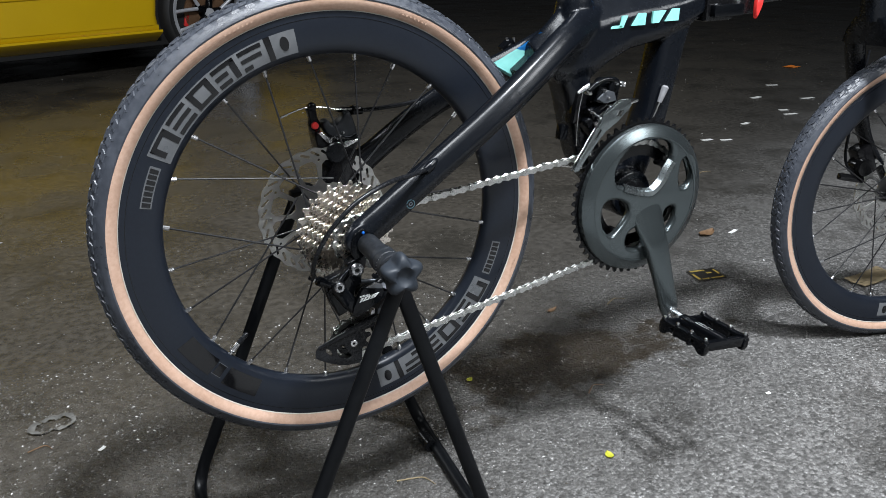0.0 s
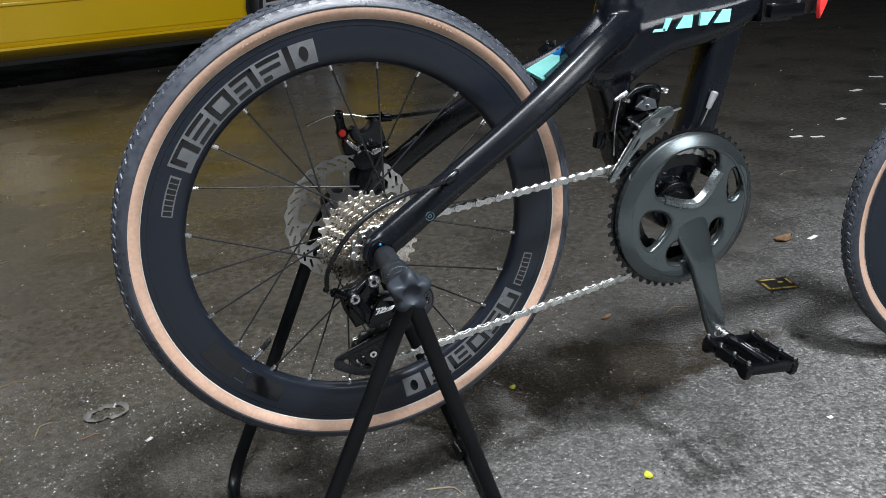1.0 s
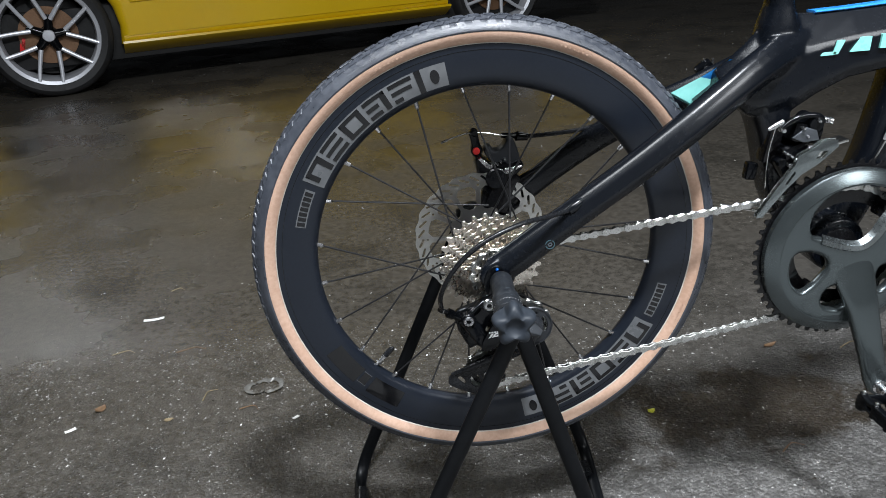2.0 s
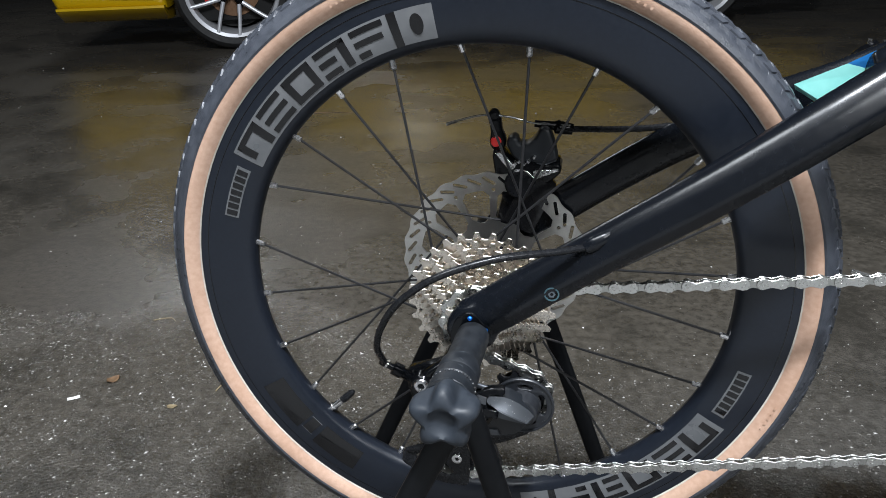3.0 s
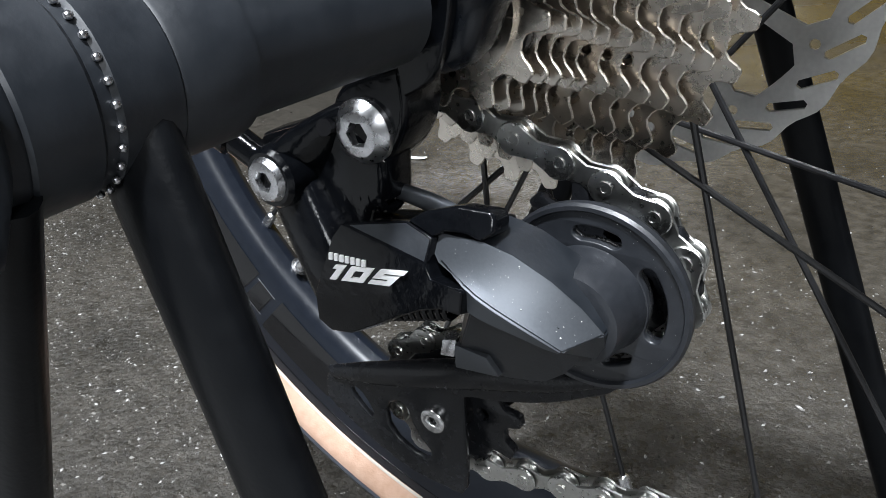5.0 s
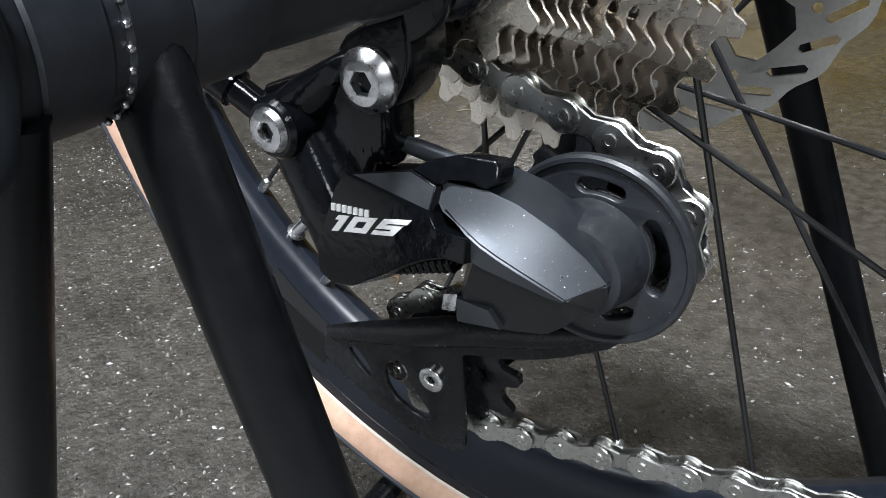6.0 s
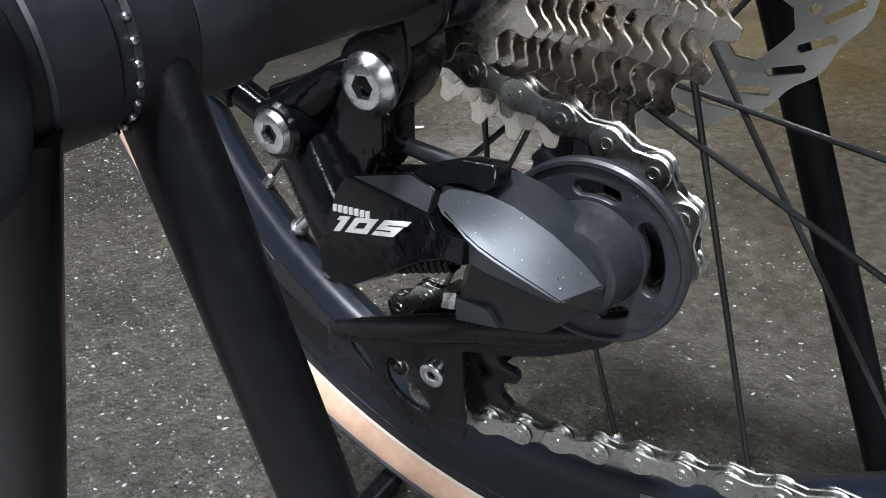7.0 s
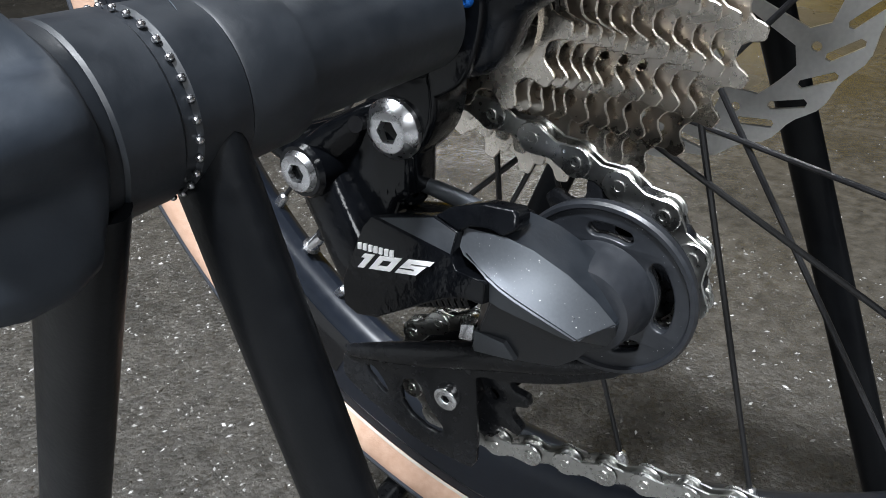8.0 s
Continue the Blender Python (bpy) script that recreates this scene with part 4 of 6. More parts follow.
def pedal():
    c = np.array((0.4484, -0.1455, 0.2115))
    rows = []
    u = np.array((math.cos(radians(8)), 0, math.sin(radians(-8))))
    w = np.array((math.sin(radians(8)), 0, math.cos(radians(8))))
    M = Matrix((Vector(u), Vector((0, 1, 0)), Vector(w))).transposed().to_4x4()
    M.translation = Vector(c)
    # two arched side rails, joined by end bars and a squared barrel
    rail = soft_loop([(-0.043, 0.0090), (-0.022, 0.0062), (0.0, 0.0085), (0.020, 0.0062), (0.041, 0.0090), (0.041, -0.0125), (0.030, -0.0130), (0.021, -0.0050), (0.004, -0.0075), (-0.004, -0.0075), (-0.023, -0.0050), (-0.032, -0.0130), (-0.043, -0.0125)], 1)
    slot = [soft_loop([(t * 0.011, 0.0022), (t * 0.022, 0.0012), (t * 0.022, -0.0018), (t * 0.011, -0.0028)], 1) for t in (1, -1)]
    sides = [plate("pedal", [rail] + slot, -0.0042, 0.0042, "gloss_black", 0.0013, 2) for _ in (0, 1)]
    for me, t in zip(sides, (1, -1)):
        me.transform(M @ pose(t * 0.0355, 0, 0, 0, 0, 90))
    bars = [block("pedal", (0.068, 0.0085, 0.0130), "gloss_black", 0.25, M @ pose(0, -0.0375, -0.0005)), block("pedal", (0.068, 0.0070, 0.0100), "gloss_black", 0.25, M @ pose(0, 0.0365, 0)),
            block("pedal", (0.0170, 0.068, 0.0150), "gloss_black", 0.22, M @ pose(0, 0, -0.0004))]
    ped = part("pedal", merged("pedal", sides + bars), bicycle, "black alloy platform pedal with bright pins")
    part("pedal_barrel", tube("pedal_barrel", [tuple(M @ Vector((0, y, 0))) for y in (0.040, 0.037, 0.020, 0.016, -0.034, -0.037)], [0.0085, 0.0095, 0.0095, 0.0080, 0.0085, 0.006], "gloss_black", 20), ped, "black bearing barrel")
    label_bar = block("pale_mark", (0.0058, 0.026, 0.0006), "pale_print", 0.1, M @ pose(0.0, 0.0, 0.0074))
    part("pale_mark", label_bar, ped, "small pale printed bar")
    boss = lathe("pin_boss", [(0, -0.0090), (0.0034, -0.0090), (0.0042, -0.0082), (0.0044, 0.0082), (0.0036, 0.0090), (0, 0.0090)], "gloss_black", 0, 0, 16)
    pin = lathe("pedal_pin", [(0, -0.0028), (0.0016, -0.0028), (0.0023, -0.0018), (0.0023, 0.0), (0, 0)], "alloy", 0, 0, 10)
    for x, y in [(t * 0.0355, q) for t in (-1, 1) for q in (-0.038, -0.013, 0.012, 0.036)]:
        part("pin_boss", boss, ped, "", M @ pose(x, y, 0, 90))
        for up in (1, -1):
            part("pedal_pin", pin, ped, "", M @ pose(x, y, up * 0.0089, 90 if up < 0 else -90))
    part("pedal_axle", tube("pedal_axle", [(0.4484, -0.083, 0.2155), (0.4484, -0.089, 0.2150), (0.4484, -0.0900, 0.215), (0.4484, -0.110, 0.2135)], [0.0085, 0.0085, 0.0068, 0.0068], "alloy", 16), ped, "bright steel axle")


pedal()


# frame
def frame_of_bike():
    facets = ((-0.75, -1), (-1, -0.62), (-1, 0.26), (-0.10, 1), (0.10, 1), (1, 0.26), (1, -0.62), (0.75, -1))
    main = []
    for x, top, bot, half in ((0.258, 0.588, 0.566, 0.016), (0.272, 0.598, 0.556, 0.024), (0.288, 0.612, 0.540, 0.0285), (0.31, 0.634, 0.534, 0.030), (0.335, 0.642, 0.538, 0.0290), (0.365, 0.6405, 0.556, 0.0270),
                              (0.40, 0.6415, 0.571, 0.0258), (0.44, 0.6435, 0.577, 0.0255), (0.48, 0.647, 0.588, 0.026), (0.515, 0.651, 0.604, 0.027)):
        main.append(((x, 0, (top + bot) / 2), half, (top - bot) / 2, (0, 1, 0), (0, 0, 1)))
    shapes = [loft_corners("tube", main, facets, "carbon")]
    mast = [((x, 0, z), hy, hx, (0, 1, 0), (1, 0, 0)) for x, z, hx, hy in ((0.322, 0.600, 0.026, 0.024), (0.3235, 0.632, 0.0205, 0.021), (0.3235, 0.652, 0.0140, 0.0175), (0.3225, 0.675, 0.0130, 0.0165), (0.3180, 0.745, 0.0130, 0.0165))]
    shapes.append(loft_box("mast", mast, "carbon", 2.6, 24))
    for s in (-1, 1):
        rows = []
        pts = smooth_line([(-0.012, 0.0735, 0.405), (0.012, 0.0740, 0.4175), (0.05, 0.0735, 0.4430), (0.10, 0.0730, 0.4765), (0.15, 0.0710, 0.5085), (0.20, 0.0650, 0.5410), (0.245, 0.0540, 0.5690),
                           (0.285, 0.0400, 0.5910), (0.325, 0.0200, 0.6050), (0.36, 0.0060, 0.6080)], 4)
        if s > 0:
            pts = smooth_line([(-0.012, 0.0735, 0.405), (0.012, 0.0740, 0.4175), (0.05, 0.0735, 0.4430), (0.10, 0.0730, 0.4765), (0.15, 0.0690, 0.5080), (0.20, 0.0520, 0.5370), (0.245, 0.0330, 0.5590),
                               (0.285, 0.0200, 0.5790), (0.325, 0.012, 0.596), (0.36, 0.004, 0.604)], 4)
        n = len(pts)
        for i, p in enumerate(pts):
            d = pts[min(i + 1, n - 1)] - pts[max(i - 1, 0)]
            d = d / np.linalg.norm(d)
            side = np.cross(d, (0, 0, 1.0))
            side /= np.linalg.norm(side)
            up = np.cross(side, d)
            f = i / (n - 1)
            q = np.array((p[0], s * p[1], p[2]))
            flip = np.array((1, s, 1))
            hh = float(np.interp(f, (0, 0.05, 0.14, 0.3, 0.7, 1), (0.010, 0.0155, 0.0165, 0.0155, 0.0170, 0.021)))
            hw = float(np.interp(f, (0, 0.05, 0.14, 0.5, 1), (0.006, 0.0098, 0.0115, 0.0125, 0.014)))
            rows.append((q, hw, hh, side * flip, up * flip))
        shapes.append(loft_corners("chainstay", rows, ((-0.62, -0.95), (-1.04, -0.25), (-0.74, 0.45), (-0.36, 0.85), (0.15, 1.02), (0.6, 1), (1, 0.5), (1, -0.6), (0.5, -1), (0.0, -1.02)), "carbon"))
    # struts down to the bottom bracket
    for name, pts, w0, w1, hy in (("rear_strut", [(0.312, 0, 0.570), (0.320, 0, 0.535), (0.330, 0, 0.490), (0.347, 0, 0.435), (0.385, 0, 0.392), (0.404, 0, 0.381)], 0.034, 0.0185, 0.0255),
                                  ("front_strut", [(0.484, 0, 0.612), (0.475, 0, 0.575), (0.463, 0, 0.520), (0.449, 0, 0.465), (0.424, 0, 0.405), (0.404, 0, 0.381)], 0.026, 0.0215, 0.0215)):
        line_ = smooth_line(pts, 4)
        rows = []
        n = len(line_)
        for i, p in enumerate(line_):
            d = line_[min(i + 1, n - 1)] - line_[max(i - 1, 0)]
            d /= np.linalg.norm(d)
            w = w1 + (w0 - w1) * max(0, 1 - 3.2 * i / n) ** 1.6
            rows.append((p, w, hy, np.array((-d[2], 0, d[0])), (0, 1, 0)))
        shapes.append(loft_box(name, rows, "carbon", 3.4, 24))
    shapes.append(lathe("shell", [(0, -0.0370), (0.0300, -0.0370), (0.0325, -0.0345), (0.0325, 0.0345), (0.0300, 0.0370), (0, 0.0370)], "carbon", BX, BZ, 40))
    for t in (-1, 1):
        # rounded dropout round the axle
        lobe = [(-0.0195, 0.4010), (-0.0185, 0.4100), (-0.013, 0.4185), (-0.002, 0.4245), (0.010, 0.4235), (0.018, 0.4160), (0.0195, 0.406), (0.0165, 0.3965), (0.0115, 0.3905), (0.002, 0.3880), (-0.012, 0.3900)]
        lobe = [(q[0], q[2]) for q in smooth_line([(a, 0, b) for a, b in lobe + lobe[:1]], 3)[:-1]]
        shapes.append(plate("dropout", [lobe], t * 0.0672, t * 0.0815, "carbon", 0.004, 3))
    body = part("frame", fused("frame", shapes, "carbon"), bicycle, "satin black moulded carbon frame with elevated stays")
    # hanger plate with two blue bolts on the near dropout
    wave = [(q[0], q[2]) for q in smooth_line([(x, 0, z) for x, z in ((-0.0152, 0.4040), (-0.0122, 0.4135), (-0.0062, 0.4192), (-0.0013, 0.4208), (0.0034, 0.4183), (0.0070, 0.4141), (0.0124, 0.4103), (0.0138, 0.4066), (0.0120, 0.3985), (0.0080, 0.3900), (0.0, 0.3850), (-0.0090, 0.3850), (-0.0150, 0.3930), (-0.0152, 0.4040))], 4)[:-1]]
    part("hanger_plate", plate("hanger_plate", [wave], -0.0846, -0.0815, "gloss_black", 0.0008, 2), body, "glossy black hanger plate")
    for x, z in ((-0.0012, 0.4167), (0.0101, 0.4077)):
        part("blue_bolt", lathe("blue_bolt", [(0.0, -0.0856), (0.0007, -0.0857), (0.0009, -0.0862), (0.0014, -0.0858), (0.0018, -0.0848), (0.0018, -0.0838), (0.0, -0.0838)], "blue_bolt", x, z, 20), body, "small blue anodised bolt")
    # cable port on the near stay
    part("cable_port", tube("cable_port", smooth_line([(0.0970, -0.0755, 0.4850), (0.0890, -0.0785, 0.4800), (0.0825, -0.0802, 0.4762), (0.0770, -0.0806, 0.4728)], 5), [0.0012, 0.0048, 0.0058, 0.0050], "carbon", 18, 0.75), body, "moulded cable entry")
    for x, z, r in ((0.0555, 0.4393, 0.0052),):
        rot = pose(x, -0.08485, z, 0, 0, 0)
        part("stay_mark", merged("stay_mark", [plate("m", [circle(0, 0, 0.0052, 24), circle(0, 0, 0.0042, 24)], -0.0002, 0.0002, "teal_print"),
                                               plate("m", [circle(0, 0, 0.0026, 6), circle(0, 0, 0.0012, 12)], -0.0002, 0.0002, "dim_print")]), body, "small round silver mark", rot)
    # slanted mint bars for the maker's mark on the flank
    bits = []
    for k, (w0, w1) in enumerate(((0.0060, 0.0075), (0.0210, 0.0110), (0.0110, 0.0210), (0.0210, 0.0110))):
        x0, z0, z1 = 0.3730 + 0.0272 * k, 0.5995 + 0.0012 * k, 0.6135 + 0.0015 * k
        mid, lean = x0 + 0.0030, 0.0060
        shape = [(mid - w0 / 2, z0), (mid + w0 / 2, z0), (mid + lean + w1 / 2, z1), (mid + lean - w1 / 2, z1)]
        bits.append(plate("mark", [shape], -0.0284, -0.0250, "mint"))
    bits.append(plate("mark", [[(0.3600, 0.5990), (0.3755, 0.5990), (0.3775, 0.6022), (0.3625, 0.6022)]], -0.0284, -0.0250, "mint"))
    part("flank_mark", merged("flank_mark", bits), body, "mint green slanted bars")
    top = loft_box("top_stripe", [((x, 0.004, z), 0.0095, 0.0014, (0, 1, 0), (0, 0, 1)) for x, z in ((0.362, 0.6412), (0.40, 0.6424), (0.44, 0.6444), (0.48, 0.6479), (0.515, 0.6519))], "blue", 4, 12)
    part("top_stripe", top, body, "blue painted stripe")
    # painted inner flank of the far stay
    for name, mat, face in (("mint_panel", "mint", ((0.2159, 0.0150, 0.5641), (0.2408, 0.0120, 0.5493), (0.2651, 0.0070, 0.5753), (0.2467, 0.0090, 0.5799))),
                            ("blue_panel", "blue", ((0.2467, 0.0090, 0.5799), (0.2651, 0.0070, 0.5753), (0.2738, 0.0020, 0.5866), (0.2612, 0.0040, 0.5894))),
                            ("blue_panel", "blue", ((0.2691, 0.0000, 0.5932), (0.2793, -0.0020, 0.5920), (0.2797, -0.0060, 0.5989), (0.2720, -0.0040, 0.5993)))):
        verts = list(face) + [(x + 0.002, y + 0.003, z - 0.004) for x, y, z in face]
        part(name, mesh_of(name, verts, [(0, 1, 2, 3), (4, 5, 6, 7), (0, 1, 5, 4), (1, 2, 6, 5), (2, 3, 7, 6), (3, 0, 4, 7)], mat, False), body, "painted panel on the chainstay yoke")
    web = [((x, 0.006, z), 0.040 * k, 0.010, (0, 1, 0), (-0.5, 0, 0.87)) for x, z, k in ((0.244, 0.547, 0.8), (0.262, 0.562, 1.0), (0.285, 0.578, 0.8), (0.31, 0.592, 0.6))]
    part("yoke", loft_box("yoke", web, "carbon", 4, 20), body, "black carbon yoke between the stays")
    # bracket with small bolts beside the far stay
    part("stay_bridge", block("stay_bridge", (0.022, 0.016, 0.018), "gloss_black", 0.35, pose(0.2894, 0.1000, 0.5699, 0, -35)), body, "black bracket with bright bolts")
    for dx, dz in ((-0.001, 0.012), (0.010, 0.011)):
        part("bracket_bolt", tube("bracket_bolt", [(0.2894 + dx, 0.1, 0.5699 + dz - 0.006), (0.2894 + dx, 0.1, 0.5699 + dz + 0.001)], 0.0017, "alloy", 10), body)
    part("bracket_arm", tube("bracket_arm", [(0.2894, 0.1, 0.5699), (0.2934, 0.055, 0.5659)], 0.006, "gloss_black", 12), body)
    part("cable_guide", block("cable_guide", (0.012, 0.012, 0.02), "gloss_black", 0.25, pose(0.299, -0.018, 0.476, 0, 8)), body, "small black cable guide")
    # folding joint
    joint = merged("folding_joint", [block("j", (0.050, 0.062, 0.062), "black_alloy", 0.12, pose(0.538, 0, 0.629)), block("j", (0.036, 0.060, 0.058), "black_alloy", 0.12, pose(0.588, 0, 0.633)),
                                     block("j", (0.052, 0.010, 0.016), "gloss_black", 0.3, pose(0.545, -0.035, 0.612))])
    part("folding_joint", joint, body, "black folding joint with bolts")
    for x, z in ((0.529, 0.6175), (0.560, 0.6085), (0.566, 0.6220)):
        part("joint_bolt", lathe("joint_bolt", [(0, -0.0335), (0.0028, -0.0335), (0.0034, -0.0325), (0.0034, -0.029), (0, -0.029)], "alloy", x, z, 14), body)
    drop = [(0.598, 0.626), (0.6035, 0.6235), (0.6035, 0.617), (0.598, 0.604), (0.5945, 0.5985), (0.593, 0.6045), (0.592, 0.618), (0.5935, 0.624)]
    part("safety_latch", plate("safety_latch", [drop], -0.042, -0.034, "red", 0.002, 2), body, "red safety latch")
    # front half, head tube and fork
    front = [((x, 0, z), hw, hz, (0, 1, 0), (0, 0, 1)) for x, z, hz, hw in ((0.60, 0.643, 0.030, 0.027), (0.66, 0.650, 0.034, 0.026), (0.75, 0.655, 0.036, 0.026), (0.84, 0.662, 0.040, 0.026), (0.90, 0.672, 0.050, 0.025))]
    part("front_tube", loft_box("front_tube", front, "carbon", 3.2, 24), body, "satin black front tube")
    part("head_tube", tube("head_tube", [(0.905, 0, 0.580), (0.890, 0, 0.655), (0.876, 0, 0.728)], [0.027, 0.024, 0.025], "carbon", 24), body, "satin black head tube")
    fork = part("fork", loft_box("fork", [((0.907, 0, 0.583), 0.030, 0.026, (0, 1, 0), (1, 0, 0.1)), ((0.912, 0, 0.560), 0.050, 0.024, (0, 1, 0), (1, 0, 0.1)), ((0.917, 0, 0.540), 0.060, 0.020, (0, 1, 0), (1, 0, 0.1))], "carbon", 3, 24), body, "satin black fork")
    for s in (-1, 1):
        a = STEER @ Vector((0, s * 0.056, FZ))
        legs = smooth_line([(0.917, s * 0.044, 0.552), (0.945, s * 0.050 - 0.004, 0.47), (0.990, s * 0.054 - 0.010, 0.37), (a.x - 0.012, a.y, 0.292), (a.x + 0.002, a.y, 0.258)], 5)
        part("fork_blade", tube("fork_blade", legs, [0.019, 0.017, 0.014, 0.011, 0.010], "carbon", 16, 0.6), body, "satin black fork blade")
    brake = part("front_brake", merged("front_brake", [block("c", (0.03, 0.03, 0.055), "black_alloy", 0.25, pose(-0.072, 0.045, 0.330, 0, -25)), lathe("c", [(0, 0.02), (0.014, 0.02), (0.016, 0.024), (0.016, 0.05), (0, 0.05)], "black_alloy", -0.082, 0.320, 24),
                                                       block("c", (0.05, 0.012, 0.012), "black_alloy", 0.3, pose(-0.102, 0.03, 0.302, 0, 12)), tube("c", smooth_line([(-0.097, 0.03, 0.305), (-0.112, 0.04, 0.34), (-0.105, 0.045, 0.42), (-0.092, 0.05, 0.52)], 6), 0.0025, "plastic", 8)]), body, "black disc brake caliper")
    brake.matrix_basis = STEER
    # quick lever beside the front strut
    lever = part("lever_rod", tube("lever_rod", [(0.4375, -0.024, 0.470), (0.4500, -0.026, 0.5010)], 0.0016, "steel", 10), body, "steel rod with grey rubber tip")
    part("lever_tip", tube("lever_tip", [(0.4492, -0.026, 0.4990), (0.4505, -0.026, 0.5020), (0.4570, -0.0265, 0.5180), (0.4578, -0.0265, 0.5200)], [0.003, 0.0036, 0.0050, 0.003], "grip", 14), body, "grey rubber tip")


frame_of_bike()


def front_derailleur():
    body = merged("front_derailleur", [block("f", (0.034, 0.030, 0.022), "gloss_black", 0.25, pose(0.345, -0.034, 0.5215, 0, 12)),
                                       block("f", (0.030, 0.024, 0.020), "gloss_black", 0.25, pose(0.337, -0.036, 0.5010, 0, -18)),
                                       block("f", (0.022, 0.022, 0.026), "gloss_black", 0.25, pose(0.330, -0.036, 0.4850, 0, -25)),
                                       lathe("f", [(0, -0.052), (0.0075, -0.052), (0.0085, -0.050), (0.0085, -0.02), (0, -0.02)], "gloss_black", 0.352, 0.532, 20),
                                       block("f", (0.016, 0.02, 0.04), "black_alloy", 0.25, pose(0.318, -0.02, 0.505, 0, 10))])
    fd = part("front_derailleur", body, bicycle, "black front derailleur with bright steel cage")
    part("link_face", plate("link_face", [[(0.326, 0.5195), (0.338, 0.5135), (0.356, 0.5150), (0.352, 0.5260), (0.340, 0.5300)]], -0.0525, -0.0495, "satin_grey", 0.001, 2), fd, "dark grey link face")
    outer = [(0.3760, 0.5075), (0.3740, 0.5150), (0.3590, 0.5150), (0.3440, 0.5060), (0.3330, 0.5010), (0.3290, 0.4900), (0.3150, 0.4700), (0.3000, 0.4480), (0.2925, 0.4380), (0.2915, 0.4335), (0.2985, 0.4335),
             (0.3085, 0.4470), (0.3225, 0.4640), (0.3375, 0.4790), (0.3560, 0.4900)]
    part("cage_plate", plate("cage_plate", [outer, [(0.352, 0.4955), (0.361, 0.4965), (0.3645, 0.5035), (0.356, 0.5035)], [(0.3205, 0.4700), (0.3225, 0.4690), (0.331, 0.4810), (0.3295, 0.4840)]], -0.0575, -0.0560, "crank_edge", 0.0004), fd, "bright steel cage plate")
    part("cage_plate", plate("cage_plate", [[(x - 0.001, z + 0.001) for x, z in outer]], -0.0535, -0.0523, "steel"), fd, "bright steel cage plate")
    part("cage_bridge", block("cage_bridge", (0.012, 0.018, 0.003), "steel", 0.3, pose(0.380, -0.049, 0.5120, 0, -12)), fd)
    for x, z, y in ((0.318, 0.5270, -0.045), (0.366, 0.5345, -0.046), (0.347, 0.5075, -0.050), (0.333, 0.4945, -0.051), (0.3275, 0.4885, -0.050)):
        part("adjusting_screw", lathe("adjusting_screw", [(0, y - 0.004), (0.002, y - 0.004), (0.0026, y - 0.003), (0.0026, y + 0.006), (0, y + 0.006)], "alloy", x, z, 12), fd)
    for x, z in ((0.3418, 0.5200), (0.3265, 0.4995), (0.3204, 0.5036), (0.3368, 0.5294), (0.3531, 0.5360)):
        part("pivot_pin", lathe("pivot_pin", [(0, -0.0560), (0.0012, -0.0560), (0.0017, -0.0550), (0.0017, -0.048), (0, -0.048)], "alloy", x, z, 10), fd)
    part("cable_arm", tube("cable_arm", smooth_line([(0.3142, -0.0500, 0.5310), (0.3244, -0.0500, 0.5381), (0.3382, -0.0500, 0.5424), (0.3534, -0.0500, 0.5403), (0.3598, -0.0500, 0.5336)], 5), [0.0022, 0.0034, 0.0030, 0.0034, 0.0026], "gloss_black", 12), fd, "curved glossy black cable arm")
    part("cable_clamp", tube("cable_clamp", [(0.303, -0.043, 0.5285), (0.311, -0.043, 0.5325), (0.319, -0.043, 0.5360)], [0.0018, 0.003, 0.0028], "alloy", 10), fd, "bright cable end")
    part("clamp_screw", tube("clamp_screw", [(0.358, -0.044, 0.5360), (0.3715, -0.046, 0.5330)], 0.0036, "alloy", 12), fd)
    part("inner_cable", tube("inner_cable", smooth_line([(0.311, -0.043, 0.532), (0.307, -0.040, 0.50), (0.309, -0.036, 0.46)], 5), 0.0007, "steel", 6), fd, "thin steel cable")
    # chain stop rod
    part("stop_rod", tube("stop_rod", [(0.262, -0.03, 0.443), (0.312, -0.046, 0.434)], 0.0018, "steel", 8), fd, "thin steel rod")


front_derailleur()


def hexbolt(name, x, z, y, r, depth, parent, label, hole=0.34, flat=0.62):
    """A turned bolt head facing the near side: a flat ring, a wide cone, and a hexagon socket."""
    ring = [(x + q * math.cos(a), z + q * math.sin(a)) for q, a in [(r * hole, math.pi * k / 3) for k in range(6)]]
    face = plate(name, [circle(x, z, r * flat, 48), ring], y, y + depth, "bolt", 0.00008)
    cone = lathe(name, [(r * flat * 0.99, y + 0.00005), (r * 0.95, y + depth * 0.34), (r, y + depth * 0.46), (r, y + depth)], "bolt", x, z, 56)
    b = part(name, merged(name, [face, cone]), parent, label)
    part("socket", plate("socket", [circle(x, z, r * hole * 1.1, 6)], y + depth * 0.60, y + depth * 0.8, "dark"), parent)
    return b


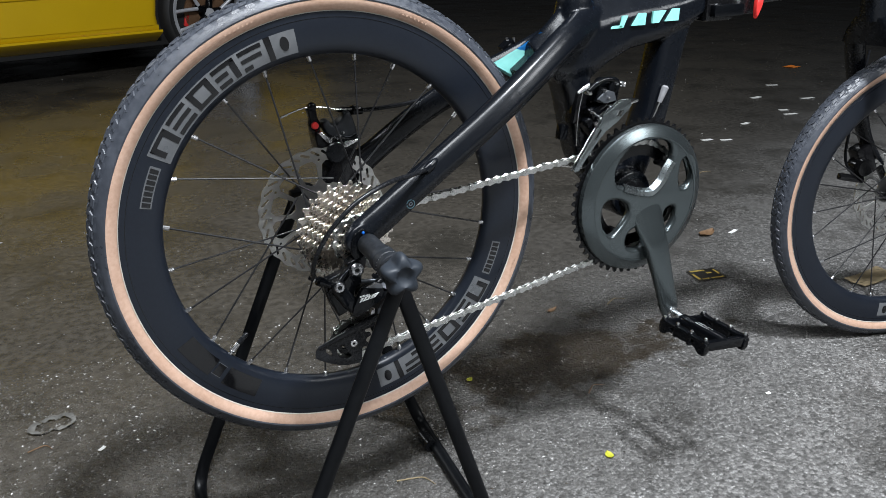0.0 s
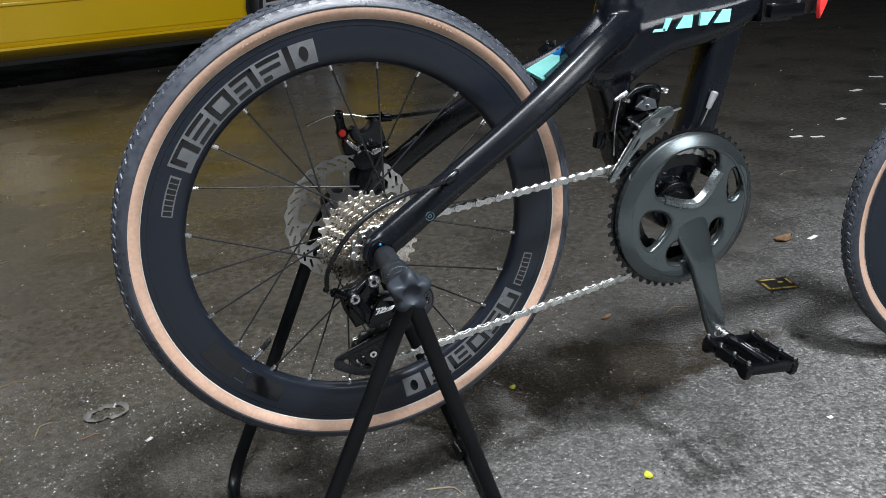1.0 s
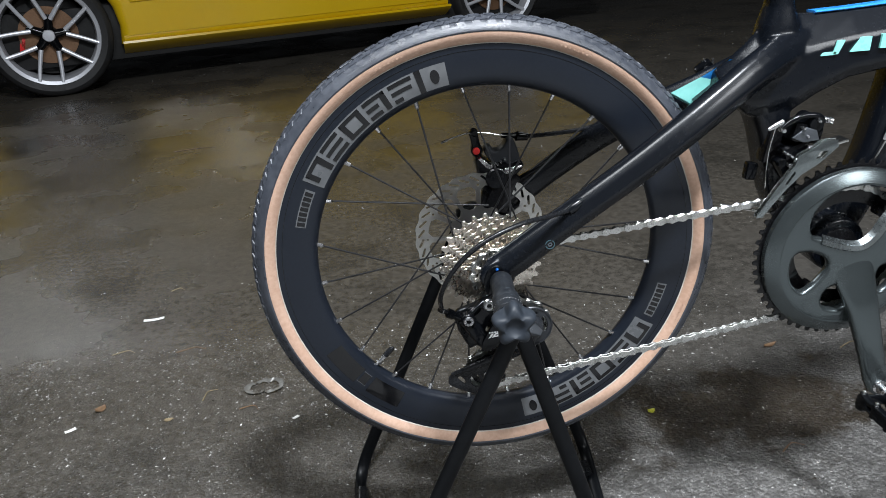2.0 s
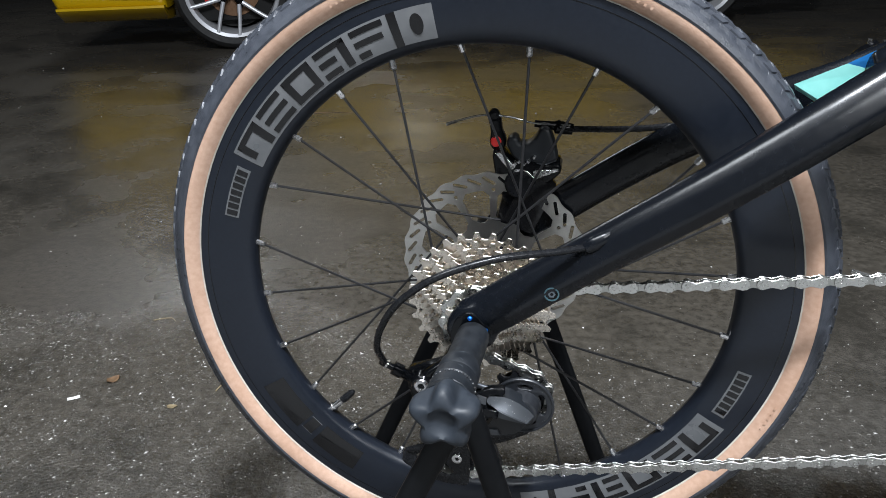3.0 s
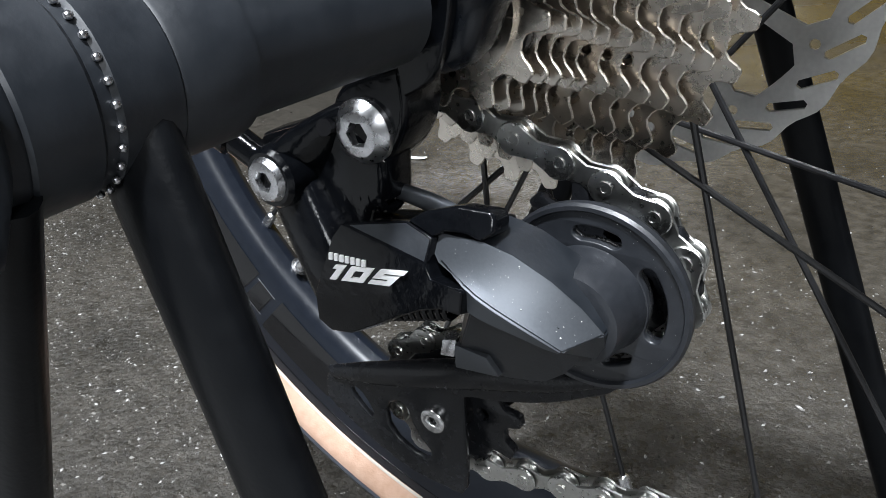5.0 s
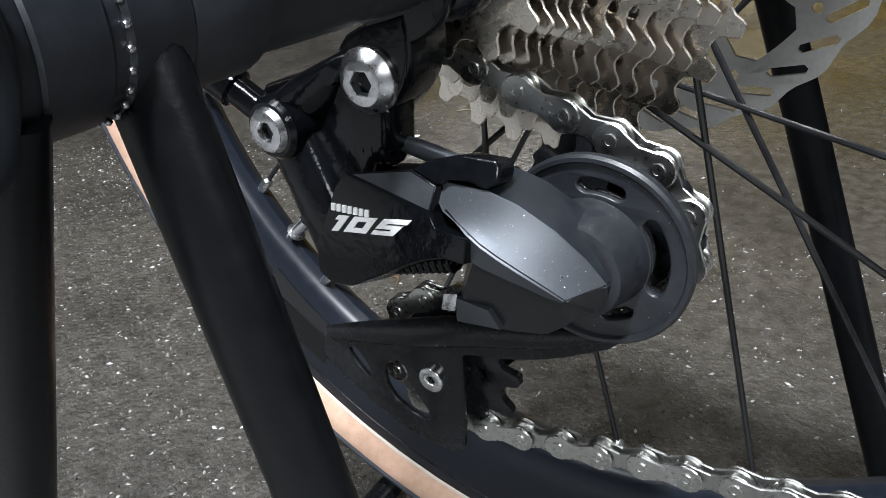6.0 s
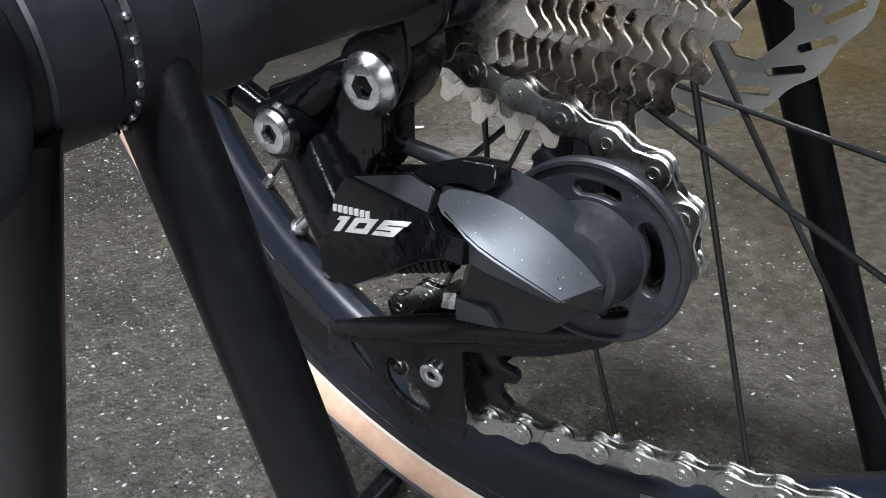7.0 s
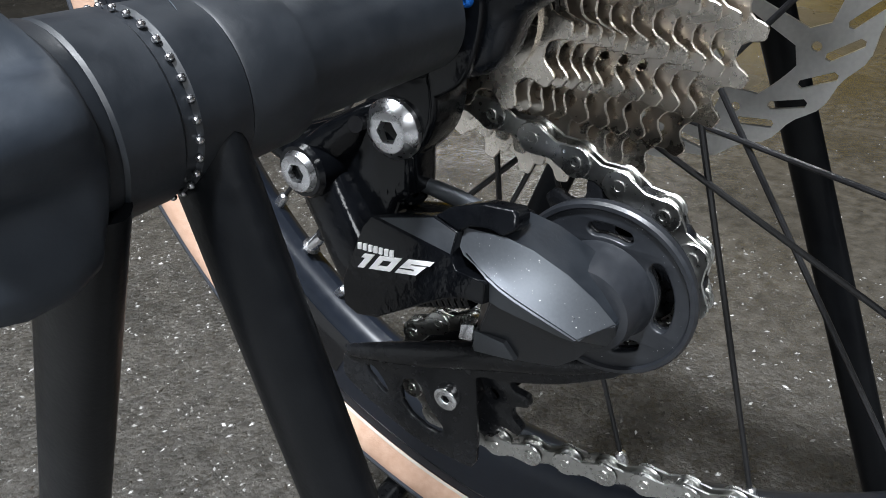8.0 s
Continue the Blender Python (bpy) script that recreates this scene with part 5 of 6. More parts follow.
def rear_derailleur():
    # knuckle under the dropout
    hang = [(q[0], q[2]) for q in smooth_line([(x, 0, z) for x, z in ((-0.0005, 0.392), (0.0002, 0.384), (-0.0021, 0.3757), (-0.0073, 0.3691), (-0.0140, 0.3650), (-0.0205, 0.3672), (-0.0228, 0.376), (-0.018, 0.3860), (-0.0005, 0.392))], 4)[:-1]]
    knuckle = plate("rear_derailleur", [hang], -0.0850, -0.0700, "gloss_black", 0.0016, 3)
    rd = part("rear_derailleur", knuckle, bicycle, "glossy black rear derailleur with dark grey outer link")
    hexbolt("mount_bolt", -0.0118, 0.3764, -0.0886, 0.0078, 0.0045, rd, "bright alloy mounting bolt", 0.40, 0.68)
    # bracket from the mounting bolt back to the link bolt
    rows = []
    for x, y, z, w, t in ((-0.0120, -0.0765, 0.3770, 0.0105, 0.0070), (-0.0220, -0.0810, 0.3740, 0.0100, 0.0085), (-0.0310, -0.0850, 0.3695, 0.0100, 0.0095), (-0.0365, -0.0860, 0.3660, 0.0102, 0.0090), (-0.0440, -0.0855, 0.3630, 0.0060, 0.0060)):
        rows.append(((x, y, z), t, w, (0.2, 1, 0), (0.42, 0, 0.9)))
    part("bracket", loft_box("bracket", rows, "gloss_black", 3, 20), rd, "glossy black bracket axle")
    part("bracket_eye", lathe("bracket_eye", [(0, -0.0960), (0.0068, -0.0960), (0.0078, -0.0948), (0.0086, -0.0770), (0.007, -0.075), (0, -0.075)], "gloss_black", -0.0356, 0.3648, 28), rd, "glossy black eye")
    hexbolt("link_bolt", -0.0356, 0.3648, -0.0976, 0.0062, 0.0052, rd, "bright alloy link bolt", 0.44, 0.80)
    part("adjusting_screw", tube("adjusting_screw", [(-0.0205, -0.0880, 0.3772), (-0.0200, -0.0902, 0.3778)], 0.0021, "black_alloy", 10), rd)
    # arm from the link bolt down to the outer body
    rows = []
    for x, y, z, w, t in ((-0.0370, -0.0860, 0.3635, 0.0080, 0.0065), (-0.0320, -0.0870, 0.3550, 0.0078, 0.0070), (-0.0260, -0.0885, 0.3460, 0.0082, 0.0075), (-0.0205, -0.0900, 0.3380, 0.0085, 0.0075), (-0.0170, -0.0900, 0.3320, 0.0060, 0.0060)):
        rows.append(((x, y, z), w, t, (0.86, 0, 0.5), (0, 1, 0)))
    part("link_arm", loft_box("link_arm", rows, "gloss_black", 3.2, 20), rd, "glossy black link arm")
    # cast knuckle that joins the two bolts and the arm
    mass = [(-0.0500, 0.3670), (-0.0460, 0.3720), (-0.0300, 0.3770), (-0.0200, 0.3810), (-0.0060, 0.3700), (-0.0070, 0.3600), (-0.0120, 0.3565), (-0.0190, 0.3430), (-0.0255, 0.3290), (-0.0355, 0.3260), (-0.0410, 0.3380), (-0.0462, 0.3490)]
    part("cast_knuckle", plate("cast_knuckle", [mass], -0.0870, -0.0750, "gloss_black", 0.0028, 3), rd, "glossy black cast knuckle")
    # body: a dark flank that carries the mark, a dull facet above it and two fingers that hold the link
    edge = ((-0.0096, 0.3599), (0.0063, 0.3620), (0.0097, 0.3641), (0.0168, 0.3654), (0.0238, 0.3646), (0.0248, 0.3632), (0.0251, 0.3605), (0.0226, 0.3589), (0.0191, 0.3602), (0.0146, 0.3604), (0.0126, 0.3592),
            (0.0122, 0.3541), (0.0136, 0.3513), (0.0208, 0.3503), (0.0214, 0.3496), (0.0203, 0.3440), (0.0155, 0.3443), (0.0098, 0.3424), (0.0033, 0.3388), (-0.0058, 0.3334), (-0.0136, 0.3289), (-0.0203, 0.3278), (-0.0239, 0.3303), (-0.0225, 0.3386), (-0.0131, 0.3560))
    fall = (0.3541 - 0.3599) / (0.0122 + 0.0096)

    def skin_y(x, z):
        above = max(0.0, z - (0.3599 + fall * (x + 0.0096))) / math.hypot(1, fall)
        return -0.1000 + (0.154 * max(0.0, x - 0.0074) if z > 0.3530 else 0.0) + 0.55 * above + 0.10 * max(0.0, 0.343 - z)
    shell = [(x, skin_y(x, z), z) for x, z in edge]
    flank = solid("outer_body", [shell[0], shell[1]] + shell[10:], [[0, 1, 2, 3], [0] + list(range(3, len(edge) - 8))], (0, 0.0125, -0.0045), "gloss_black", 0.0008, 3, 0.12, (0, "knob"))
    part("outer_body", flank, rd, "glossy black body flank with a dull facet")
    part("body_finger", solid("body_finger", shell[1:11], [list(range(10))], (-0.0004, 0.0070, -0.0020), "gloss_black", 0.0010, 3, 0.12), rd, "glossy black rounded finger over the link")
    # the pale slanted marks on the flank
    def slanted(loop):
        o, a, c = np.array((-0.0173, 0.3441)), np.array((0.0206, 0.0029)), np.array((0.0039, 0.0045))
        return [tuple(o + a * u + c * v) for u, v in loop]
    big = ([slanted(((0.06, 0), (0.16, 0), (0.16, 1), (0.0, 1), (0.0, 0.76), (0.06, 0.76)))], [slanted(((0.24, 0), (0.57, 0), (0.57, 1), (0.24, 1))), slanted(((0.34, 0.26), (0.34, 0.74), (0.47, 0.74), (0.47, 0.26)))],
           [slanted(((0.64, 0), (0.95, 0), (0.98, 0.62), (0.75, 0.62), (0.76, 0.76), (1.02, 0.76), (1.02, 1), (0.66, 1), (0.64, 0.40), (0.86, 0.40), (0.86, 0.24), (0.64, 0.24)))])
    small = []
    for k in range(7):
        o = np.array((-0.0152 + 0.00165 * k, 0.3497 + 0.00004 * k))
        small.append([[tuple(o + q) for q in ((0, 0), (0.0011, 0.0001), (0.0014, 0.0019), (0.0003, 0.0018))]])
    part("flank_mark", merged("flank_mark", [plate("m", b, -0.10025, -0.0994, "pale_print") for b in list(big) + small]), rd, "pale slanted figures and bars")
    # faceted outer link, satin dark grey: upper edge, bulge, ridge, lower edge
    top = [(0.0126, -0.0940, 0.3594), (0.0228, -0.0928, 0.3587), (0.0288, -0.0911, 0.3560), (0.0361, -0.0885, 0.3503), (0.0421, -0.0865, 0.3443), (0.0466, -0.0845, 0.3378)]
    ridge = [(0.0205, -0.0982, 0.3505), (0.0238, -0.0986, 0.3487), (0.0275, -0.0983, 0.3466), (0.0321, -0.0975, 0.3440), (0.0377, -0.0965, 0.3410), (0.0418, -0.0955, 0.3384)]
    swell = [[tuple(np.array(a) * (1 - u) + np.array(b) * u - np.array((0.35, -0.66, 0.66)) * 0.0012 * u * (1 - u) * k - np.array((0.0034 * left * math.sin(math.pi * u), 0, 0)))
              for a, b, k, left in zip(top, ridge, (0.5, 0.9, 1, 1, 0.9, 0.4), (1, 0.45, 0.1, 0, 0, 0))] for u in (0.2, 0.4, 0.6, 0.8)]
    foot = [(0.0200, -0.0970, 0.3430), (0.0232, -0.0972, 0.3420), (0.0270, -0.0969, 0.3410), (0.0314, -0.0961, 0.3396), (0.0378, -0.0953, 0.3378), (0.0410, -0.0945, 0.3372)]
    low = [(0.0070, -0.0860, 0.3181), (0.0150, -0.0860, 0.3186), (0.0235, -0.0860, 0.3196), (0.0320, -0.0860, 0.3214), (0.0370, -0.0855, 0.3250), (0.0410, -0.0840, 0.3300)]
    back = [(x, -0.0740, z) for x, y, z in low]
    crown = [(x - 0.0007, y + 0.0003, z - 0.0008) for x, y, z in top]
    behind = [(x - 0.0008, y + 0.0150, z - 0.0006) for x, y, z in top]
    back2 = [(x - 0.003, -0.0760, z - 0.014) for x, y, z in top]
    heel = [(x - 0.002, y + 0.010, z + 0.0015) for x, y, z in foot]
    shelf = [(x - 0.0008, y + 0.0050, z + 0.0012) for x, y, z in foot]
    for name, lines_, mat, label in (("outer_link", (top, *swell, ridge, foot, heel, back2), "satin_grey", "satin dark grey faceted outer link"), ("link_crown", (crown, behind, back2), "knob", "dull black upper side of the outer link"), ("link_base", (shelf, low, back, back2), "cage", "black base of the outer link")):
        link = rings(name, [[row[i] for row in lines_] for i in range(6)], mat, angle=8)
        b_ = bmesh.new()
        b_.from_mesh(link)
        bmesh.ops.bevel(b_, geom=[e for e in b_.edges if len(e.link_faces) == 2 and e.calc_face_angle(0) > 0.30], offset=0.0005, segments=2, affect="EDGES")
        finish(b_, True, 22)
        b_.to_mesh(link)
        b_.free()
        part(name, link, rd, label)
    part("link_panel", solid("link_panel", [(0.0094, -0.0880, 0.3262), (0.0091, -0.0880, 0.3194), (0.0215, -0.0880, 0.3207), (0.0192, -0.0895, 0.3264)], [(0, 1, 2, 3)], (0, 0.006, 0), "satin_grey", 0.0004), rd, "small satin grey panel")
    part("spring_seat", solid("spring_seat", [(0.0019, -0.0845, 0.3186), (0.0063, -0.0845, 0.3192), (0.0075, -0.0845, 0.3249), (0.0032, -0.0845, 0.3238)], [(0, 1, 2, 3)], (0, 0.006, 0), "bolt", 0.0006), rd, "bright spring seat")
    # curved inner link with a worn metal edge, and ribbed spring cover behind the bolts
    arc = smooth_line([(-0.0160, -0.0800, 0.3600), (-0.0085, -0.0795, 0.3598), (0.0010, -0.0800, 0.3585), (0.0100, -0.0815, 0.3575), (0.0160, -0.0830, 0.3560)], 5)
    part("inner_link_edge", tube("inner_link_edge", arc, [0.0010, 0.0022, 0.0025, 0.0020, 0.0010], "satin_grey", 14, 0.8), rd, "satin metal edge of the inner link")
    for k in range(5):
        x = -0.0215 + 0.0026 * k
        part("spring_rib", lathe("spring_rib", [(0.0035, -0.0012), (0.0047, -0.0008), (0.0052, 0.0), (0.0047, 0.0008), (0.0035, 0.0012)], "gloss_black", 0, 0, 20), rd, "", Matrix.Translation((x + 0.002, -0.0820, 0.3592 + 0.0003 * k)) @ pose(0, 0, 0, 0, 0, 84))
    # dust on the link and housing
    rng = random.Random(8)
    verts, faces = [], []
    for k in range(150):
        f, u = rng.uniform(0.2, 4.8), rng.uniform(0.02, 0.98)
        i, r = int(f), f - int(f)
        a = np.array(top[i]) * (1 - r) + np.array(top[i + 1]) * r
        c = np.array(ridge[i]) * (1 - r) + np.array(ridge[i + 1]) * r
        q = a * (1 - u) + c * u
        if k > 70:
            t, d = rng.uniform(0, 6.28), 0.0225 * math.sqrt(rng.uniform(0.70, 1.0))
            q = np.array((UP[0] + 0.0024 + d * math.cos(t), -0.0704, UP[1] - 0.0008 + d * math.sin(t)))
            if d < 0.0195:
                continue
        s = 0.00006 * math.exp(rng.gauss(0, 0.5))
        b0 = len(verts)
        verts += [tuple(q + s * np.array(w)) for w in ((-1, 0.6, -0.7), (1, 0.6, -0.6), (0.1, 0.4, 1), (0, -1.1, 0.2))]
        faces += [(b0, b0 + 1, b0 + 3), (b0 + 1, b0 + 2, b0 + 3), (b0 + 2, b0, b0 + 3), (b0, b0 + 2, b0 + 1)]
    tagged(part("dust", mesh_of("dust", verts, faces, "paper", False), rd, "pale specks of dust"), kind="stuff")
    # spring between the links
    coil = [(-0.0055 + 0.0175 * k / 90, -0.0900 + 0.0032 * math.cos(k * 0.628), 0.3340 + 0.0050 * k / 90 + 0.0032 * math.sin(k * 0.628)) for k in range(91)]
    part("return_spring", tube("return_spring", coil, 0.0007, "gloss_black", 6), rd, "black coil spring")
    part("inner_link", block("inner_link", (0.036, 0.008, 0.016), "black_alloy", 0.25, pose(0.004, -0.078, 0.347, 0, -8)), rd)
    # spring housing and cage round the upper pulley
    hx, hz = UP[0] + 0.0024, UP[1] - 0.0008
    part("spring_housing", lathe("spring_housing", [(0, -0.0815), (0.0095, -0.0815), (0.0114, -0.0808), (0.0120, -0.0790), (0.0126, -0.0745), (0.0131, -0.0718), (0.0138, -0.0704), (0.0138, -0.0675), (0, -0.0675)], "cage", hx, hz, 56), rd, "black spring housing")
    ux, uz = UP
    lx, lz = LOW
    def cage_outline(r_up, r_low):
        d = np.array((lx - ux, lz - uz))
        th = math.degrees(math.atan2(d[1], d[0]))
        pts = [(ux + r_up * math.cos(radians(a)), uz + r_up * math.sin(radians(a))) for a in np.linspace(th + 62, th + 298, 40)]
        pts += [(lx + r_low * math.cos(radians(a)), lz + r_low * math.sin(radians(a))) for a in np.linspace(th - 60, th + 75, 18)]
        return pts
    holes = [soft_loop(sector(hx, hz, r0, r1, a, c, 8, 0.0014), 1) for r0, r1, a, c in ((0.0148, 0.0188, 62, 106), (0.0140, 0.0186, -29, 42), (0.0148, 0.0180, -84, -49))]
    skirt = [(hx + 0.0232 * math.cos(radians(a)), hz + 0.0232 * math.sin(radians(a))) for a in np.linspace(200, -62, 40)]
    skirt += [(q[0], q[2]) for q in smooth_line([(x, 0, z) for x, z in ((0.0400, 0.3085), (0.0238, 0.2999), (0.0078, 0.2945), (-0.0030, 0.2920), (-0.0045, 0.2868), (-0.0060, 0.2560), (-0.0150, 0.2530), (-0.0334, 0.2560), (-0.0570, 0.2690), (-0.0600, 0.2760), (-0.0560, 0.2845), (-0.0389, 0.2903), (-0.0230, 0.2957), (-0.0077, 0.3012), (0.0090, 0.3120))], 3)]
    eyes = [soft_loop([(-0.0500, 0.2790), (-0.0455, 0.2810), (-0.0405, 0.2740), (-0.0412, 0.2700), (-0.0440, 0.2720)], 1), soft_loop([(-0.0350, 0.2790), (-0.0265, 0.2820), (-0.0240, 0.2720), (-0.0170, 0.2640), (-0.0225, 0.2610), (-0.0340, 0.2670)], 1)]
    cage = plate("cage_plate", [skirt] + holes + eyes, -0.0680, -0.0658, "plastic", 0.0007, 2)
    part("cage_plate", cage, rd, "black outer cage plate")
    bar = smooth_line([(-0.0560, -0.0680, 0.2838), (-0.0380, -0.0690, 0.2898), (-0.0200, -0.0695, 0.2958), (-0.0060, -0.0695, 0.3005), (0.0080, -0.0690, 0.3040), (0.0240, -0.0685, 0.3075), (0.0400, -0.0685, 0.3130)], 4)
    part("cage_rail", tube("cage_rail", bar, [0.0024, 0.0040, 0.0048, 0.0050, 0.0044, 0.0034, 0.0016], "plastic", 16, 0.5), rd, "thick black upper rail of the cage")
    cuts = [soft_loop(sector(hx, hz, r0, r1, a, c, 8, 0.0012), 1) for r0, r1, a, c in ((0.0150, 0.0186, 64, 104), (0.0142, 0.0184, -27, 40), (0.0150, 0.0178, -82, -51), (0.0152, 0.0184, 150, 190))]
    ring = lathe("g", [(0.0220, -0.0678), (0.0240, -0.0682), (0.0242, -0.0702), (0.0236, -0.0710), (0.0226, -0.0710), (0.0221, -0.0702)], "cage", hx, hz, 96)
    part("cage_ring", merged("cage_ring", [plate("cage_ring", [circle(hx, hz, 0.0238, 96), circle(hx, hz, 0.0130, 48)] + cuts, -0.0701, -0.0679, "cage", 0.0005, 2), ring]), rd, "raised black guard ring with slots")
    part("cage_plate", plate("cage_plate", [cage_outline(0.0180, 0.0125)], -0.0515, -0.0500, "black_alloy"), rd, "inner cage plate")
    for c in (UP, LOW):
        o = plate("pulley", [sprocket_outline(c[0], c[1], 11, radians(19.4), 0.0022, 0.0034), circle(c[0], c[1], 0.004, 16)] + [circle(c[0] + 0.0115 * math.cos(a), c[1] + 0.0115 * math.sin(a), 0.0024, 10) for a in np.linspace(0, 5.03, 5)],
                  YC - 0.0015, YC + 0.0015, "plastic", 0.0004)
        part("pulley", o, rd, "black toothed jockey pulley")
    part("pulley_boss", lathe("pulley_boss", [(0, -0.0668), (0.0075, -0.0668), (0.0085, -0.0655), (0.009, -0.051), (0, -0.051)], "black_alloy", lx, lz, 24), rd)
    part("pulley_bolt", plate("pulley_bolt", [circle(lx, lz, 0.0043, 28), circle(lx, lz, 0.0016, 6)], -0.0702, -0.0672, "alloy", 0.0006, 2), rd, "bright pulley bolt")
    # barrel adjuster and cable housing
    end = np.array((-0.0630, -0.0922, 0.3796))
    eye = np.array((-0.0440, -0.0895, 0.3670))
    run = [end + (eye - end) * f for f in (-0.16, -0.05, 0.02, 0.04, 0.30, 0.32, 0.62, 0.64, 1.0)]
    part("barrel_adjuster", tube("barrel_adjuster", run, [0.0026, 0.0031, 0.0031, 0.0025, 0.0027, 0.0052, 0.0052, 0.0040, 0.0040], "gloss_black", 16), rd, "glossy black barrel adjuster")
    part("ferrule", tube("ferrule", [end + (eye - end) * f for f in (0.02, 0.09)], 0.0033, "steel", 14), rd, "bright ferrule")
    hose = smooth_line([(0.0775, -0.0805, 0.4734), (0.0564, -0.0927, 0.4743), (0.0208, -0.1105, 0.4755), (-0.0155, -0.1215, 0.4663), (-0.0402, -0.1227, 0.4489), (-0.0558, -0.1165, 0.4264), (-0.0641, -0.1068, 0.4022), (-0.0630, -0.0922, 0.3796)], 8)
    part("cable_housing", tube("cable_housing", hose, 0.0025, "plastic", 12), rd, "black gear cable housing")


rear_derailleur()


def brake_caliper():
    lower = soft_loop([(-0.0018, 0.4975), (0.0043, 0.5004), (0.0102, 0.4939), (0.0188, 0.4868), (0.0288, 0.4899), (0.0422, 0.4865), (0.0538, 0.4896), (0.0573, 0.4818), (0.0495, 0.4736), (0.0382, 0.4661), (0.0319, 0.4551), (0.0200, 0.4484), (0.0113, 0.4503), (0.0050, 0.4626), (0.0006, 0.4799)], 1)
    cal = part("brake_caliper", plate("brake_caliper", [lower], 0.0560, 0.0860, "gloss_black", 0.003, 3), bicycle, "black mechanical disc brake caliper with red adjuster")
    upper = soft_loop([(0.0095, 0.5055), (0.0147, 0.5097), (0.0194, 0.5084), (0.0202, 0.5039), (0.0250, 0.5027), (0.0309, 0.5055), (0.0355, 0.5110), (0.0378, 0.5175), (0.0446, 0.5176), (0.0476, 0.5107), (0.0508, 0.5010), (0.0535, 0.4884), (0.0419, 0.4853), (0.0284, 0.4860), (0.0163, 0.4903), (0.0121, 0.4980)], 1)
    part("cable_bracket", plate("cable_bracket", [upper], 0.0590, 0.0780, "knob", 0.003, 3), cal, "dull black curved cable bracket")
    part("ledge", plate("ledge", [[(0.0336, 0.4883), (0.0420, 0.4873), (0.0516, 0.4914), (0.0520, 0.4904), (0.0421, 0.4860), (0.0336, 0.4873)]], 0.0575, 0.0595, "satin_grey", 0.0008, 2), cal)
    part("mount", block("mount", (0.030, 0.024, 0.050), "black_alloy", 0.25, pose(0.030, 0.066, 0.452, 0, 24)), cal)
    part("mount", block("mount", (0.018, 0.014, 0.070), "black_alloy", 0.25, pose(0.012, 0.067, 0.440, 0, 14)), cal)
    part("mount_bar", block("mount_bar", (0.060, 0.014, 0.014), "black_alloy", 0.25, pose(0.062, 0.070, 0.462, 0, -28)), cal)
    part("piston_cap", lathe("piston_cap", [(0, 0.0522), (0.0112, 0.0522), (0.0130, 0.0536), (0.0132, 0.0660), (0, 0.0660)], "plastic", 0.0225, 0.4709, 36), cal, "round black piston cap")
    part("pull_arm", plate("pull_arm", [soft_loop([(-0.0055, 0.5214), (-0.0062, 0.5246), (-0.0032, 0.5280), (0.0008, 0.5281), (0.0045, 0.5248), (0.0053, 0.5200), (0.0061, 0.5125), (0.0087, 0.5072), (0.0099, 0.5019), (0.0068, 0.4961), (-0.0014, 0.4958), (-0.0049, 0.5021), (-0.0033, 0.5099), (-0.0041, 0.5165)], 1)], 0.0640, 0.0760, "gloss_black", 0.0025, 2), cal, "glossy black pull arm")
    part("cable_pinch", lathe("cable_pinch", [(0, 0.0590), (0.0022, 0.0590), (0.0030, 0.0596), (0.0046, 0.0600), (0.0050, 0.0620), (0.0050, 0.0660), (0, 0.0660)], "gloss_black", -0.0005, 0.5267, 20), cal, "glossy pinch bolt")
    part("red_adjuster", lathe("red_adjuster", [(0, 0.0605), (0.0036, 0.0605), (0.0044, 0.0615), (0.0044, 0.0680), (0, 0.0680)], "red", 0.0012, 0.5043, 28), cal, "red round adjuster")
    for loop in ([(0.0018, 0.4966), (0.0051, 0.4984), (0.0189, 0.4858), (0.0160, 0.4827), (0.0109, 0.4852)],
                 [(0.0200, 0.4825), (0.0244, 0.4837), (0.0294, 0.4819), (0.0343, 0.4767), (0.0320, 0.4759), (0.0279, 0.4798), (0.0227, 0.4810)],
                 [(0.0330, 0.4828), (0.0533, 0.4847), (0.0544, 0.4831), (0.0350, 0.4753), (0.0333, 0.4773)]):
        part("clip", plate("clip", [loop], 0.0528, 0.0570, "alloy", 0.0008, 2), cal, "bright alloy clip")
    for x, z in ((0.0180, 0.4879), (0.0213, 0.4894), (0.0251, 0.4875), (0.0290, 0.4900), (0.0338, 0.4935)):
        part("screw", lathe("screw", [(0, 0.0535), (0.0012, 0.0535), (0.0016, 0.0545), (0.0016, 0.0620), (0, 0.0620)], "alloy", x, z, 10), cal)
    part("inner_cable", tube("inner_cable", smooth_line([(-0.0392, 0.060, 0.5190), (-0.028, 0.061, 0.5225), (-0.008, 0.063, 0.5265), (0.015, 0.066, 0.5240), (0.034, 0.0675, 0.5190), (0.062, 0.066, 0.5185)], 5), 0.0009, "steel", 8), cal, "bare steel cable")
    part("cable_tip", tube("cable_tip", [(-0.0400, 0.060, 0.5187), (-0.0315, 0.0607, 0.5213)], 0.0014, "steel", 8), cal, "crimped cable tip")
    part("cable_stop", tube("cable_stop", [(0.0326, 0.070, 0.5184), (0.0486, 0.070, 0.5169), (0.0512, 0.070, 0.5163), (0.0525, 0.070, 0.5157), (0.0641, 0.070, 0.5141)], [0.0028, 0.0036, 0.0062, 0.0056, 0.0045], "gloss_black", 16), cal, "glossy black cable stop")
